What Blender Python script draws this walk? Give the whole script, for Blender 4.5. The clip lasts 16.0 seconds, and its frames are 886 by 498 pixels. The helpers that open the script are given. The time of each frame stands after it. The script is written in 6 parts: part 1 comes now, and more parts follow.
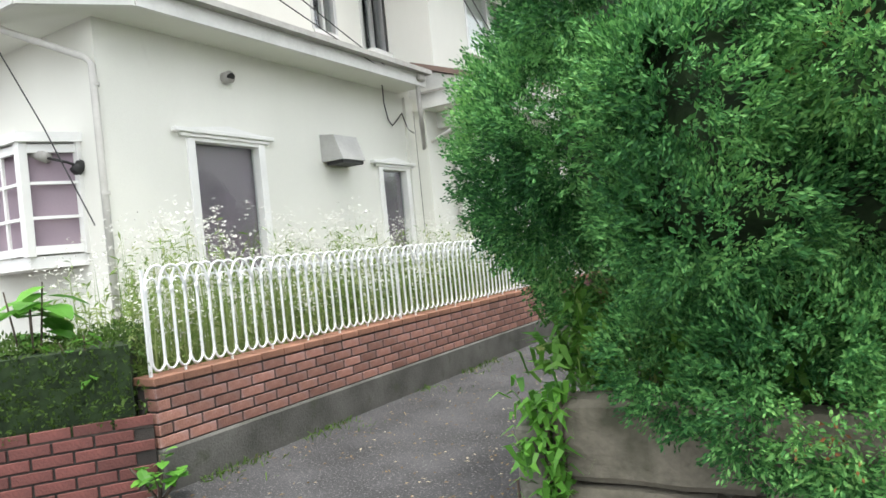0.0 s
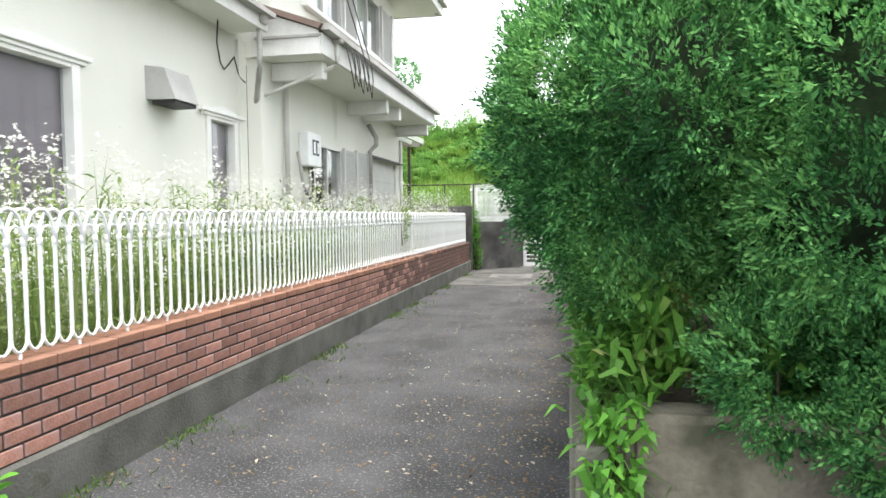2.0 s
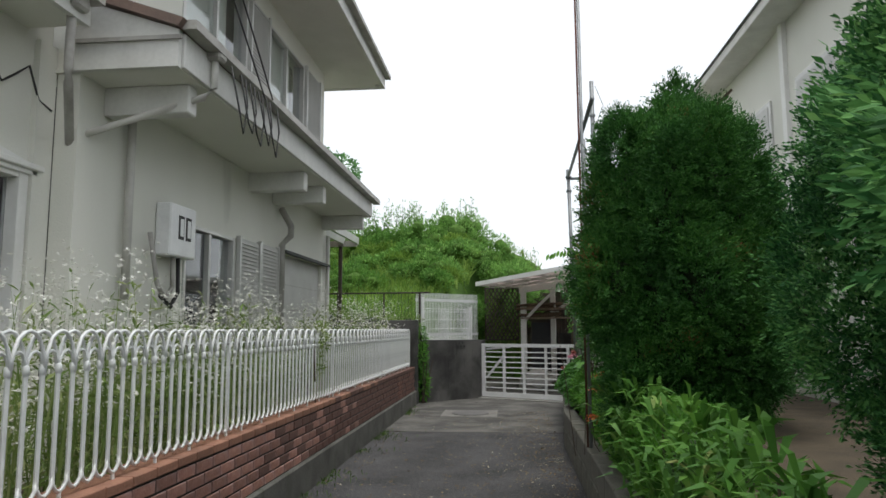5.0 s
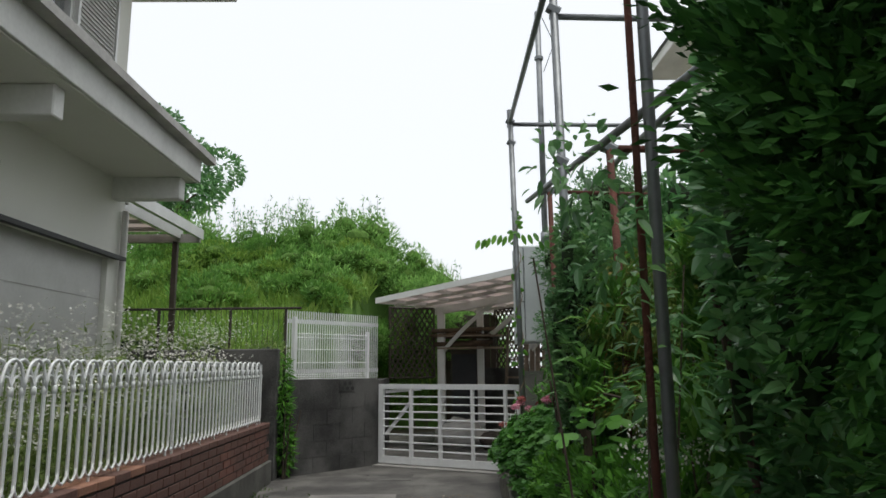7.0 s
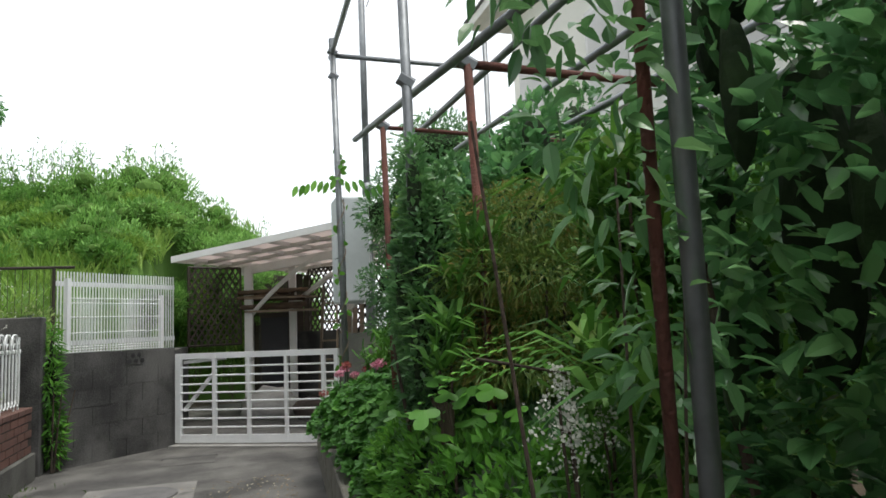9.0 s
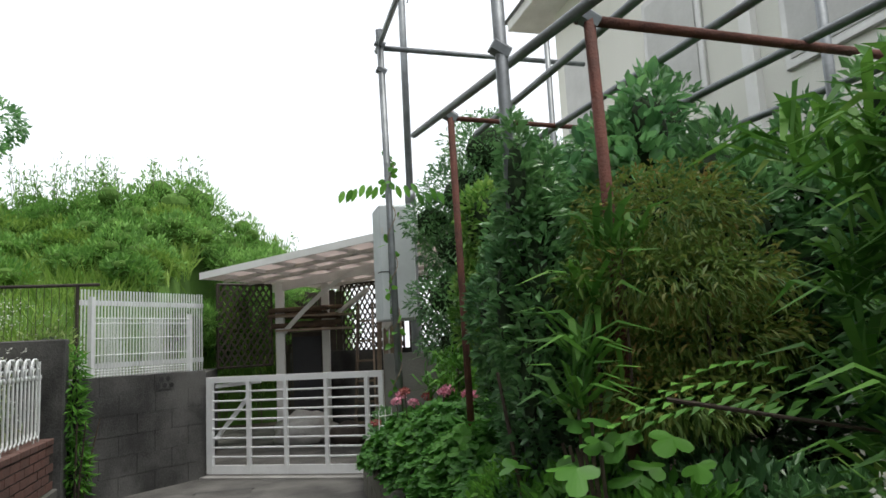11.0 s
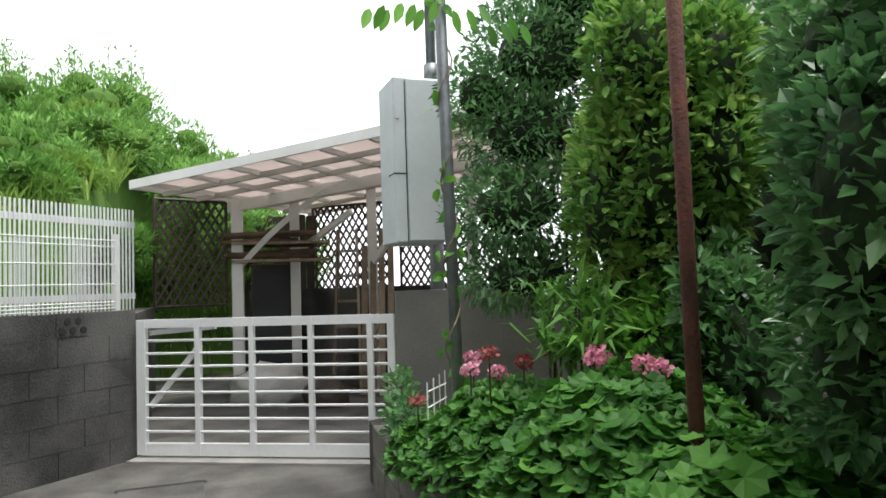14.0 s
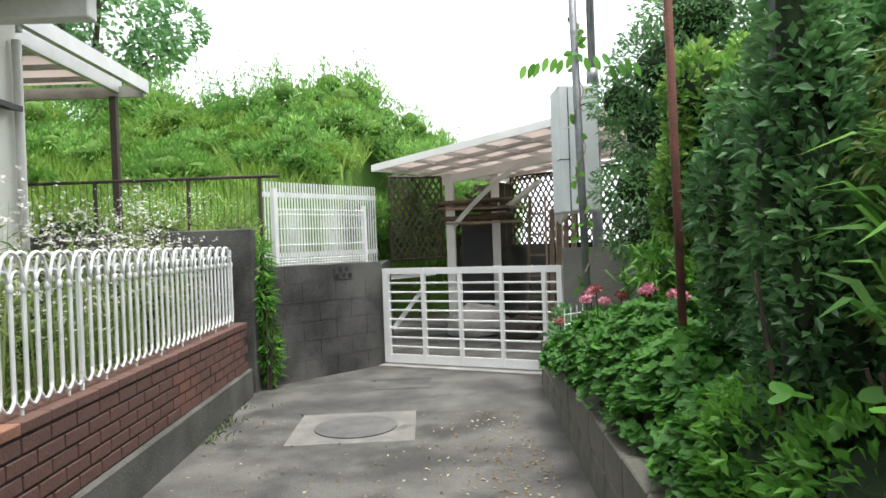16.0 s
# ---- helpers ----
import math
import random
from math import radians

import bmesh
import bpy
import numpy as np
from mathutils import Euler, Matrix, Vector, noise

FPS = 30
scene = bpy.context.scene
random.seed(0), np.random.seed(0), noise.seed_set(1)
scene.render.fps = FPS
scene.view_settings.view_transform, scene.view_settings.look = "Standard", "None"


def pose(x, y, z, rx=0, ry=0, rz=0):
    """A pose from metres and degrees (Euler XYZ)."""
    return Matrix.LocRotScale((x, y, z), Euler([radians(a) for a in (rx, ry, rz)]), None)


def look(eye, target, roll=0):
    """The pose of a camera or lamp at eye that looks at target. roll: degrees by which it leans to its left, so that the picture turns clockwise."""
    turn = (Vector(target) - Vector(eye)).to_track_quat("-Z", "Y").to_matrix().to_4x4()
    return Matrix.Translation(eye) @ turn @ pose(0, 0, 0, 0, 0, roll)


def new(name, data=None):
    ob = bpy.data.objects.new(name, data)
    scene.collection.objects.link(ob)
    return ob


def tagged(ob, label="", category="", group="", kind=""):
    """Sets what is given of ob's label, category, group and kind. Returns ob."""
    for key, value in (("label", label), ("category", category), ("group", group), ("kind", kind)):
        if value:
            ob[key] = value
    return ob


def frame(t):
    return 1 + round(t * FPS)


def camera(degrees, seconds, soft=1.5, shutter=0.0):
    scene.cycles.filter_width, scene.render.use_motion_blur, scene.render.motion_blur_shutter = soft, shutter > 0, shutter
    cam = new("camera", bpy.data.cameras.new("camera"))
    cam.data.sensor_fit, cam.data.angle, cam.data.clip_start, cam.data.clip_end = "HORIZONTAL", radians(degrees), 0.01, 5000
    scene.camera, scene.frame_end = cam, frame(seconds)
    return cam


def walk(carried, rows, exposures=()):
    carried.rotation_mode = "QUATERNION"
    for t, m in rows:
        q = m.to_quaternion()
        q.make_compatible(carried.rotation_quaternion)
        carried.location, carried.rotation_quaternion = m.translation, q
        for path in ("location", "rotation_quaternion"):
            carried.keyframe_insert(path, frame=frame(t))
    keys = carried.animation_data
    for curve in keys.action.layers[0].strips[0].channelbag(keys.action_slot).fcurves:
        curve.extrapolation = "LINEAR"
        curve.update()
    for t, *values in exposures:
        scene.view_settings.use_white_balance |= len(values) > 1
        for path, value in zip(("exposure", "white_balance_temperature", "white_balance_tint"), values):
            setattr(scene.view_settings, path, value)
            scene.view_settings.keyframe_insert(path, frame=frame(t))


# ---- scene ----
cam = camera(65.75, 16.0, soft=1.6)


def eye(x, y, z, yaw, pitch, roll):
    """The camera's pose: metres, then degrees to the left, upwards and leaning left."""
    return pose(x, y, z, 90 + pitch, 0, yaw) @ pose(0, 0, 0, 0, 0, roll)


ROWS = [
    (0.0, 3.635, -2.538, 1.257, 31.37, 0.22, -5.74),
    (0.5, 3.320, -2.502, 1.256, 26.26, -0.87, -3.31),
    (1.0, 3.023, -2.501, 1.270, 21.07, -1.24, -2.92),
    (1.5, 2.666, -2.400, 1.268, 16.82, -1.94, -1.74),
    (2.0, 2.352, -2.340, 1.296, 10.73, -2.77, -0.65),
    (2.5, 2.084, -2.184, 1.294, 6.70, -2.61, -0.67),
    (3.0, 1.789, -2.064, 1.323, 5.41, -1.72, -0.43),
    (3.5, 1.683, -1.960, 1.368, 6.77, 0.78, -1.11),
    (4.0, 1.674, -1.700, 1.389, 6.28, 3.67, 0.34),
    (4.1, 1.682, -1.490, 1.385, 6.27, 3.71, 0.33),
    (4.2, 1.690, -1.230, 1.381, 6.25, 3.83, 0.31),
    (4.5, 1.715, -0.400, 1.369, 6.11, 4.56, 0.16),
    (4.8, 1.740, 0.430, 1.357, 5.87, 5.73, -0.08),
    (5.1, 1.765, 1.260, 1.345, 5.59, 7.17, -0.37),
    (5.4, 1.789, 2.090, 1.334, 5.29, 8.70, -0.69),
    (5.7, 1.814, 2.920, 1.322, 5.01, 10.14, -0.98),
    (6.0, 1.839, 3.750, 1.310, 4.77, 11.31, -1.22),
    (6.3, 1.864, 4.580, 1.298, 4.63, 12.04, -1.37),
    (6.4, 1.872, 4.840, 1.294, 4.61, 12.16, -1.39),
    (6.5, 1.880, 5.050, 1.290, 4.15, 12.28, -1.40),
    (7.0, 1.883, 5.250, 1.301, -0.93, 9.65, -0.59),
    (7.5, 1.886, 5.500, 1.296, -7.51, 7.36, -1.65),
    (8.0, 1.886, 5.760, 1.293, -11.37, 3.94, -0.91),
    (8.2, 1.880, 5.830, 1.294, -13.20, 4.30, -1.10),
    (10.3, 1.760, 6.290, 1.312, -19.10, 7.75, -3.30),
    (10.5, 1.742, 6.380, 1.313, -19.63, 7.81, -3.39),
    (11.0, 1.685, 6.700, 1.340, -15.45, 7.53, -2.94),
    (11.5, 1.590, 7.020, 1.313, -18.42, 8.84, -2.48),
    (12.0, 1.580, 7.420, 1.335, -15.77, 7.84, -2.62),
    (12.5, 1.565, 7.741, 1.270, -20.90, 7.78, -2.01),
    (13.0, 1.600, 8.099, 1.292, -20.31, 6.68, -2.34),
    (13.5, 1.580, 8.471, 1.281, -21.75, 6.30, -1.66),
    (14.0, 1.620, 8.957, 1.280, -19.50, 2.76, -1.80),
    (14.5, 1.500, 9.380, 1.305, -16.89, -0.21, -1.44),
    (14.7, 1.455, 9.610, 1.305, -15.20, 0.00, -1.60),
    (14.9, 1.400, 9.790, 1.312, -13.60, 0.15, -1.73),
    (15.0, 1.379, 9.800, 1.313, -12.91, 0.21, -1.77),
    (15.1, 1.360, 9.600, 1.318, -11.80, 0.18, -1.78),
    (15.2, 1.340, 9.370, 1.322, -10.70, 0.14, -1.79),
    (15.3, 1.320, 9.130, 1.327, -9.60, 0.09, -1.80),
    (15.4, 1.300, 8.880, 1.331, -8.50, 0.04, -1.80),
    (15.5, 1.290, 8.620, 1.335, -7.47, -0.02, -1.81),
    (15.6, 1.330, 8.345, 1.333, -6.30, -0.12, -1.88),
    (15.7, 1.390, 8.062, 1.331, -5.10, -0.23, -1.95),
    (15.8, 1.460, 7.776, 1.329, -3.90, -0.34, -2.02),
    (15.9, 1.530, 7.488, 1.327, -2.80, -0.45, -2.09),
    (16.0, 1.600, 7.200, 1.324, -1.70, -0.55, -2.15),
]
EXPOSURES = [(0.0, 1.0), (1.0, 1.25), (2.5, 1.3), (3.2, 0.95), (4.0, 0.28), (6.5, -0.3), (7.5, -0.3), (8.2, 0.25), (10.5, 0.08), (12.5, 0.05), (13.5, 0.2), (14.5, 1.1), (15.0, 1.3), (15.5, 1.25), (16.0, 0.92)]
walk(cam, [(r[0], eye(*r[1:])) for r in ROWS], EXPOSURES)

# world: bright overcast sky
world = bpy.data.worlds.new("world")
scene.world = world
world.use_nodes = True
wn = world.node_tree.nodes
sky = wn.new("ShaderNodeTexSky")
sky.sky_type = "NISHITA"
sky.sun_disc = False
sky.sun_elevation = radians(74)
sky.sun_rotation = radians(150)
sky.air_density = 1.0
sky.dust_density = 4.0
wmix = wn.new("ShaderNodeMix")
wmix.data_type = "RGBA"
wmix.inputs[0].default_value = 0.85
wmix.inputs[7].default_value = (9.6, 9.9, 10.2, 1)
world.node_tree.links.new(sky.outputs[0], wmix.inputs[6])
world.node_tree.links.new(wmix.outputs[2], wn["Background"].inputs[0])
wn["Background"].inputs[1].default_value = 0.14
sun_data = bpy.data.lights.new("sun", "SUN")
sun_data.energy, sun_data.angle, sun_data.color = 2.3, radians(25), (1, 0.97, 0.92)
sun = new("sun", sun_data)
sun.matrix_world = look((0, 0, 20), (-3.5, 3.5, 0))

# ---------------------------------------------------------------- helpers
rng = np.random.default_rng(7)


def nodes_of(name):
    m = bpy.data.materials.new(name)
    m.use_nodes = True
    return m, m.node_tree.nodes, m.node_tree.links, m.node_tree.nodes["Principled BSDF"]


def ramp(nodes, stops):
    r = nodes.new("ShaderNodeValToRGB")
    e = r.color_ramp.elements
    while len(e) < len(stops):
        e.new(0.5)
    for el, (p, c) in zip(e, stops):
        el.position, el.color = p, (*c, 1)
    return r


def surface(name, base, dark, rough=0.8, grain=60.0, patch=2.5, bump=0.25, spread=0.5, metal=0.0, streak=1.0, per_object=0.0, stain=None):
    """Paint, plaster, concrete, wood: broad patches over fine grain, with relief."""
    m, n, l, b = nodes_of(name)
    co = n.new("ShaderNodeTexCoord")
    mp = n.new("ShaderNodeMapping")
    mp.inputs["Scale"].default_value = (1, 1, streak)
    l.new(co.outputs["Object"], mp.inputs[0])
    big, small = n.new("ShaderNodeTexNoise"), n.new("ShaderNodeTexNoise")
    big.inputs["Scale"].default_value, big.inputs["Detail"].default_value = patch, 6
    small.inputs["Scale"].default_value, small.inputs["Detail"].default_value = grain, 4
    l.new(mp.outputs[0], big.inputs[0])
    l.new(co.outputs["Object"], small.inputs[0])
    add = n.new("ShaderNodeMath")
    add.operation = "MULTIPLY_ADD"
    add.inputs[1].default_value = 0.35
    l.new(small.outputs[0], add.inputs[0])
    l.new(big.outputs[0], add.inputs[2])
    r = ramp(n, [(0.68 - spread / 2, dark), (0.68 + spread / 2, base)])
    l.new(add.outputs[0], r.inputs[0])
    out = r.outputs[0]
    if stain:
        sn = n.new("ShaderNodeTexNoise")
        sn.inputs["Scale"].default_value, sn.inputs["Detail"].default_value = stain[0], 8
        l.new(mp.outputs[0], sn.inputs[0])
        sr = ramp(n, [(stain[1], (0, 0, 0)), (stain[1] + 0.12, (1, 1, 1))])
        l.new(sn.outputs[0], sr.inputs[0])
        mx = n.new("ShaderNodeMix")
        mx.data_type = "RGBA"
        mx.inputs[7].default_value = (*stain[2], 1)
        l.new(sr.outputs[0], mx.inputs[0])
        l.new(out, mx.inputs[6])
        out = mx.outputs[2]
    if per_object:
        oi = n.new("ShaderNodeObjectInfo")
        hs = n.new("ShaderNodeHueSaturation")
        mr = n.new("ShaderNodeMapRange")
        mr.inputs[3].default_value, mr.inputs[4].default_value = 1 - per_object, 1 + per_object
        l.new(oi.outputs["Random"], mr.inputs[0])
        l.new(mr.outputs[0], hs.inputs["Value"])
        l.new(out, hs.inputs["Color"])
        out = hs.outputs[0]
    l.new(out, b.inputs["Base Color"])
    b.inputs["Roughness"].default_value, b.inputs["Metallic"].default_value = rough, metal
    bp = n.new("ShaderNodeBump")
    bp.inputs["Strength"].default_value, bp.inputs["Distance"].default_value = bump, 0.01
    l.new(small.outputs[0], bp.inputs["Height"])
    l.new(bp.outputs[0], b.inputs["Normal"])
    return m


def leafy(name, stops, rough=0.55, through_light=0.3, gloss=0.3):
    """Leaves: each one its own shade, with light passing through."""
    m, n, l, b = nodes_of(name)
    g = n.new("ShaderNodeNewGeometry")
    co = n.new("ShaderNodeTexCoord")
    nz = n.new("ShaderNodeTexNoise")
    nz.inputs["Scale"].default_value = 2.2
    l.new(co.outputs["Object"], nz.inputs[0])
    mx = n.new("ShaderNodeMath")
    mx.operation = "MULTIPLY_ADD"
    mx.inputs[1].default_value = 0.55
    l.new(g.outputs["Random Per Island"], mx.inputs[0])
    sc = n.new("ShaderNodeMath")
    sc.operation = "MULTIPLY_ADD"
    sc.inputs[1].default_value, sc.inputs[2].default_value = 1.3, -0.42
    l.new(nz.outputs[0], sc.inputs[0])
    l.new(sc.outputs[0], mx.inputs[2])
    r = ramp(n, stops)
    l.new(mx.outputs[0], r.inputs[0])
    l.new(r.outputs[0], b.inputs["Base Color"])
    b.inputs["Roughness"].default_value = rough
    b.inputs["Specular IOR Level"].default_value = gloss
    tr = n.new("ShaderNodeBsdfTranslucent")
    l.new(r.outputs[0], tr.inputs[0])
    ms = n.new("ShaderNodeMixShader")
    ms.inputs[0].default_value = through_light
    l.new(b.outputs[0], ms.inputs[1])
    l.new(tr.outputs[0], ms.inputs[2])
    l.new(ms.outputs[0], n["Material Output"].inputs[0])
    return m


def origin_of(ob):
    p = Vector((0, 0, 0))
    while ob:
        p += ob.location
        ob = ob.parent
    return p


def thing(name, at, label="", category="", group="", kind=""):
    ob = new(name)
    ob.location = at
    return tagged(ob, label, category, group, kind)


def mesh_of(name, bm, material, smooth=False, shift=None):
    if shift is not None:
        bmesh.ops.translate(bm, verts=bm.verts, vec=shift)
    me = bpy.data.meshes.new(name)
    bm.to_mesh(me)
    bm.free()
    me.materials.append(material)
    if smooth:
        me.polygons.foreach_set("use_smooth", [True] * len(me.polygons))
    return me


def part(name, bm, material, parent=None, label="", smooth=False):
    """One mesh object, built in world places, under a thing or a part."""
    o = origin_of(parent) if parent else Vector((0, 0, 0))
    ob = new(name, mesh_of(name, bm, material, smooth, -o))
    ob.parent = parent
    return tagged(ob, label)


def piece(name, me, parent, at, turn=0.0):
    ob = new(name, me)
    ob.parent = parent
    ob.location = Vector(at) - origin_of(parent)
    if turn:
        ob.rotation_euler = (0, 0, turn)
    return ob


def add_box(bm, lo, hi, bevel=0.0, turn=0.0, pivot=None):
    r = bmesh.ops.create_cube(bm, size=1)
    c = [(a + b) / 2 for a, b in zip(lo, hi)]
    for v in r["verts"]:
        v.co = Vector([c[i] + v.co[i] * (hi[i] - lo[i]) for i in range(3)])
    vs = r["verts"]
    if bevel:
        es = list({e for v in vs for e in v.link_edges})
        vs = list({v for f in bmesh.ops.bevel(bm, geom=es, offset=bevel, segments=1, affect="EDGES")["faces"] for v in f.verts} | {v for v in vs if v.is_valid})
    if turn:
        bmesh.ops.rotate(bm, verts=vs, cent=pivot or c, matrix=Matrix.Rotation(turn, 3, "Z"))
    return bm


def box(lo, hi, bevel=0.0, turn=0.0, pivot=None):
    return add_box(bmesh.new(), lo, hi, bevel, turn, pivot)


def add_tube(bm, pts, r, sides=8, r_end=None):
    pts = [Vector(p) for p in pts]
    rings = []
    for i, p in enumerate(pts):
        d = (pts[min(i + 1, len(pts) - 1)] - pts[max(i - 1, 0)]).normalized()
        a = d.cross(Vector((0.13, 0.31, 1) if abs(d.z) < 0.9 else (1, 0.2, 0))).normalized()
        b = d.cross(a)
        k = r if r_end is None else r + (r_end - r) * i / (len(pts) - 1)
        rings.append([bm.verts.new(p + k * (math.cos(t) * a + math.sin(t) * b)) for t in (2 * math.pi * j / sides for j in range(sides))])
    for u, v in zip(rings, rings[1:]):
        for j in range(sides):
            bm.faces.new((u[j], u[(j + 1) % sides], v[(j + 1) % sides], v[j]))
    bm.faces.new(rings[0][::-1])
    bm.faces.new(rings[-1])
    return bm


def tube(pts, r, sides=8, r_end=None):
    return add_tube(bmesh.new(), pts, r, sides, r_end)


def prism(outline, z0, z1):
    """An upright slab over a plan outline."""
    bm = bmesh.new()
    lo = [bm.verts.new((x, y, z0)) for x, y in outline]
    hi = [bm.verts.new((x, y, z1)) for x, y in outline]
    bm.faces.new(lo[::-1])
    bm.faces.new(hi)
    for i in range(len(lo)):
        j = (i + 1) % len(lo)
        bm.faces.new((lo[i], lo[j], hi[j], hi[i]))
    bmesh.ops.recalc_face_normals(bm, faces=bm.faces)
    return bm


def hexa(bottom, top):
    """A closed block from four lower and four upper corners."""
    bm = bmesh.new()
    lo, hi = [bm.verts.new(p) for p in bottom], [bm.verts.new(p) for p in top]
    bm.faces.new(lo[::-1])
    bm.faces.new(hi)
    for i in range(4):
        bm.faces.new((lo[i], lo[(i + 1) % 4], hi[(i + 1) % 4], hi[i]))
    bmesh.ops.recalc_face_normals(bm, faces=bm.faces)
    return bm


def beam(a, b, w, h):
    """A straight bar of section w across by h up, between two places."""
    a, b = Vector(a), Vector(b)
    d = (b - a).normalized()
    s = d.cross(Vector((0, 0, 1)))
    s = s.normalized() * w / 2 if s.length > 1e-3 else Vector((w / 2, 0, 0))
    u = s.cross(d).normalized() * h / 2
    return hexa([a - s - u, a + s - u, b + s - u, b - s - u], [a - s + u, a + s + u, b + s + u, b - s + u])


def raw(name, verts, faces, material, parent=None, label="", kind="", smooth=False):
    me = bpy.data.meshes.new(name)
    o = np.array(origin_of(parent) if parent else (0, 0, 0))
    verts = np.asarray(verts, np.float32).reshape(-1, 3) - o.astype(np.float32)
    me.from_pydata(verts.tolist(), [], np.asarray(faces).tolist())
    me.materials.append(material)
    if smooth:
        me.polygons.foreach_set("use_smooth", [True] * len(me.polygons))
    ob = new(name, me)
    ob.parent = parent
    return tagged(ob, label, kind=kind)


def unit(v):
    return v / np.maximum(np.linalg.norm(v, axis=-1, keepdims=True), 1e-6)


def leaf_mesh(at, way, up, length, width, fold=0.25, droop=0.0, shape="leaf"):
    """Verts and faces of many leaves: each starts at a place, points along its way, and folds along its rib."""
    n = len(at)
    way = unit(way)
    side = unit(np.cross(way, up))
    nor = np.cross(side, way)
    L, W = np.broadcast_to(length, (n,))[:, None], np.broadcast_to(width, (n,))[:, None]
    down = np.array([0, 0, -1.0]) * droop * L
    if shape == "needle":
        v = np.stack([at - side * W * 0.4, at + side * W * 0.4, at + way * L + down], 1)
        f = np.array([[0, 1, 2]])
    elif shape == "leaf":
        v = np.stack([at, at + way * L * 0.5 + side * W / 2 + nor * fold * W + down * 0.3, at + way * L + down, at + way * L * 0.5 - side * W / 2 + nor * fold * W + down * 0.3], 1)
        f = np.array([[0, 1, 2], [0, 2, 3]])
    elif shape == "blade":
        v = np.stack([at - side * W * 0.3, at + side * W * 0.3, at + way * L * 0.5 + side * W / 2 + nor * fold * W, at + way * L * 0.5 - side * W / 2 + nor * fold * W, at + way * L + down], 1)
        f = np.array([[0, 1, 2], [0, 2, 3], [3, 2, 4]])
    else:  # broad
        ks = [(0.0, 0.0, 0), (0.22, 0.40, 1), (0.55, 0.5, 1), (0.82, 0.27, 1), (1.0, 0.0, 0), (0.82, -0.27, 1), (0.55, -0.5, 1), (0.22, -0.40, 1), (0.5, 0.0, 0)]
        v = np.stack([at + way * L * a + side * W * s + nor * fold * W * abs(s) * 1.6 + down * a * a for a, s, _ in ks], 1)
        f = np.array([[8, i, (i + 1) % 8] for i in range(8)])
    k = v.shape[1]
    faces = (np.arange(n) * k)[:, None, None] + f[None]
    return v.reshape(-1, 3), faces.reshape(-1, 3)


def join(*sets):
    vs, fs, base = [], [], 0
    for v, f in sets:
        vs.append(v), fs.append(f + base)
        base += len(v)
    return np.concatenate(vs), np.concatenate(fs)


def on_blobs(blobs, n, inner=0.75, seed=1, floor=None):
    """Places near the outer skin of a union of ellipsoids (x, y, z, rx, ry, rz), with the outward way."""
    g = np.random.default_rng(seed)
    B = np.array(blobs, float)
    area = (B[:, 3] * B[:, 4] + B[:, 4] * B[:, 5] + B[:, 3] * B[:, 5])
    got_p, got_d = [], []
    total = 0
    while total < n:
        k = g.choice(len(B), n, p=area / area.sum())
        d = unit(g.normal(size=(n, 3)))
        s = g.uniform(inner, 1.0, n) ** 0.6
        p = B[k, :3] + d * B[k, 3:] * s[:, None]
        keep = np.ones(n, bool)
        for j, b in enumerate(B):
            keep &= ~((((p - b[:3]) / (b[3:] * inner)) ** 2).sum(1) < 0.98) | (k == j)
        if floor is not None:
            keep &= p[:, 2] > floor
        got_p.append(p[keep]), got_d.append(unit(d[keep] / B[k[keep], 3:]))
        total += keep.sum()
        if not keep.any():
            break
    return np.concatenate(got_p)[:n], np.concatenate(got_d)[:n]


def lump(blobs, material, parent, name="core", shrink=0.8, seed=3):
    """Solid lumps filling a bush; dark ones paint the shade between leaves."""
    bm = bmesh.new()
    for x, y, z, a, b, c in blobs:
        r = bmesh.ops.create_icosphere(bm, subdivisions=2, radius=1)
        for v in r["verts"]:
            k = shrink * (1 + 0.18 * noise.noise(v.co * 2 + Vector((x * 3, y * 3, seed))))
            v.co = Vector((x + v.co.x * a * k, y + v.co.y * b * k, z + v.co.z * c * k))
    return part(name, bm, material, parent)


def sub_blobs(c, r, n, size, seed):
    """Smaller rounded clumps over the skin of one ellipsoid, for an uneven outline."""
    g = np.random.default_rng(seed)
    d = unit(g.normal(size=(n, 3)))
    p = np.array(c) + d * np.array(r) * (1 - size * 0.8)
    k = g.uniform(0.7, 1.05, (n, 1)) * size
    return [tuple(a) for a in np.concatenate([p, k * np.array(r)[None] * np.ones((n, 1))], 1)] + [(*c, *(np.array(r) * (1 - size * 0.62)))]


# ---------------------------------------------------------------- materials
M_PLASTER = surface("cream_plaster", (0.74, 0.74, 0.68), (0.66, 0.66, 0.60), 0.9, 90, 1.2, 0.35, 0.6, stain=(1.6, 0.66, (0.55, 0.55, 0.50)), streak=0.35)
M_SOFFIT = surface("painted_soffit", (0.70, 0.70, 0.65), (0.60, 0.60, 0.55), 0.8, 40, 2.0, 0.15, 0.5)
M_FASCIA = surface("white_fascia", (0.74, 0.74, 0.71), (0.55, 0.55, 0.52), 0.6, 30, 2.5, 0.1, 0.5, streak=0.3)
M_ROOF = surface("brown_roof_tile", (0.20, 0.13, 0.10), (0.11, 0.08, 0.07), 0.7, 30, 3, 0.5, 0.5)
M_TRIM = surface("white_trim", (0.80, 0.80, 0.78), (0.70, 0.70, 0.67), 0.5, 25, 3, 0.08, 0.5)
M_GUTTER = surface("weathered_gutter", (0.42, 0.41, 0.38), (0.25, 0.24, 0.22), 0.55, 30, 4, 0.15, 0.5)
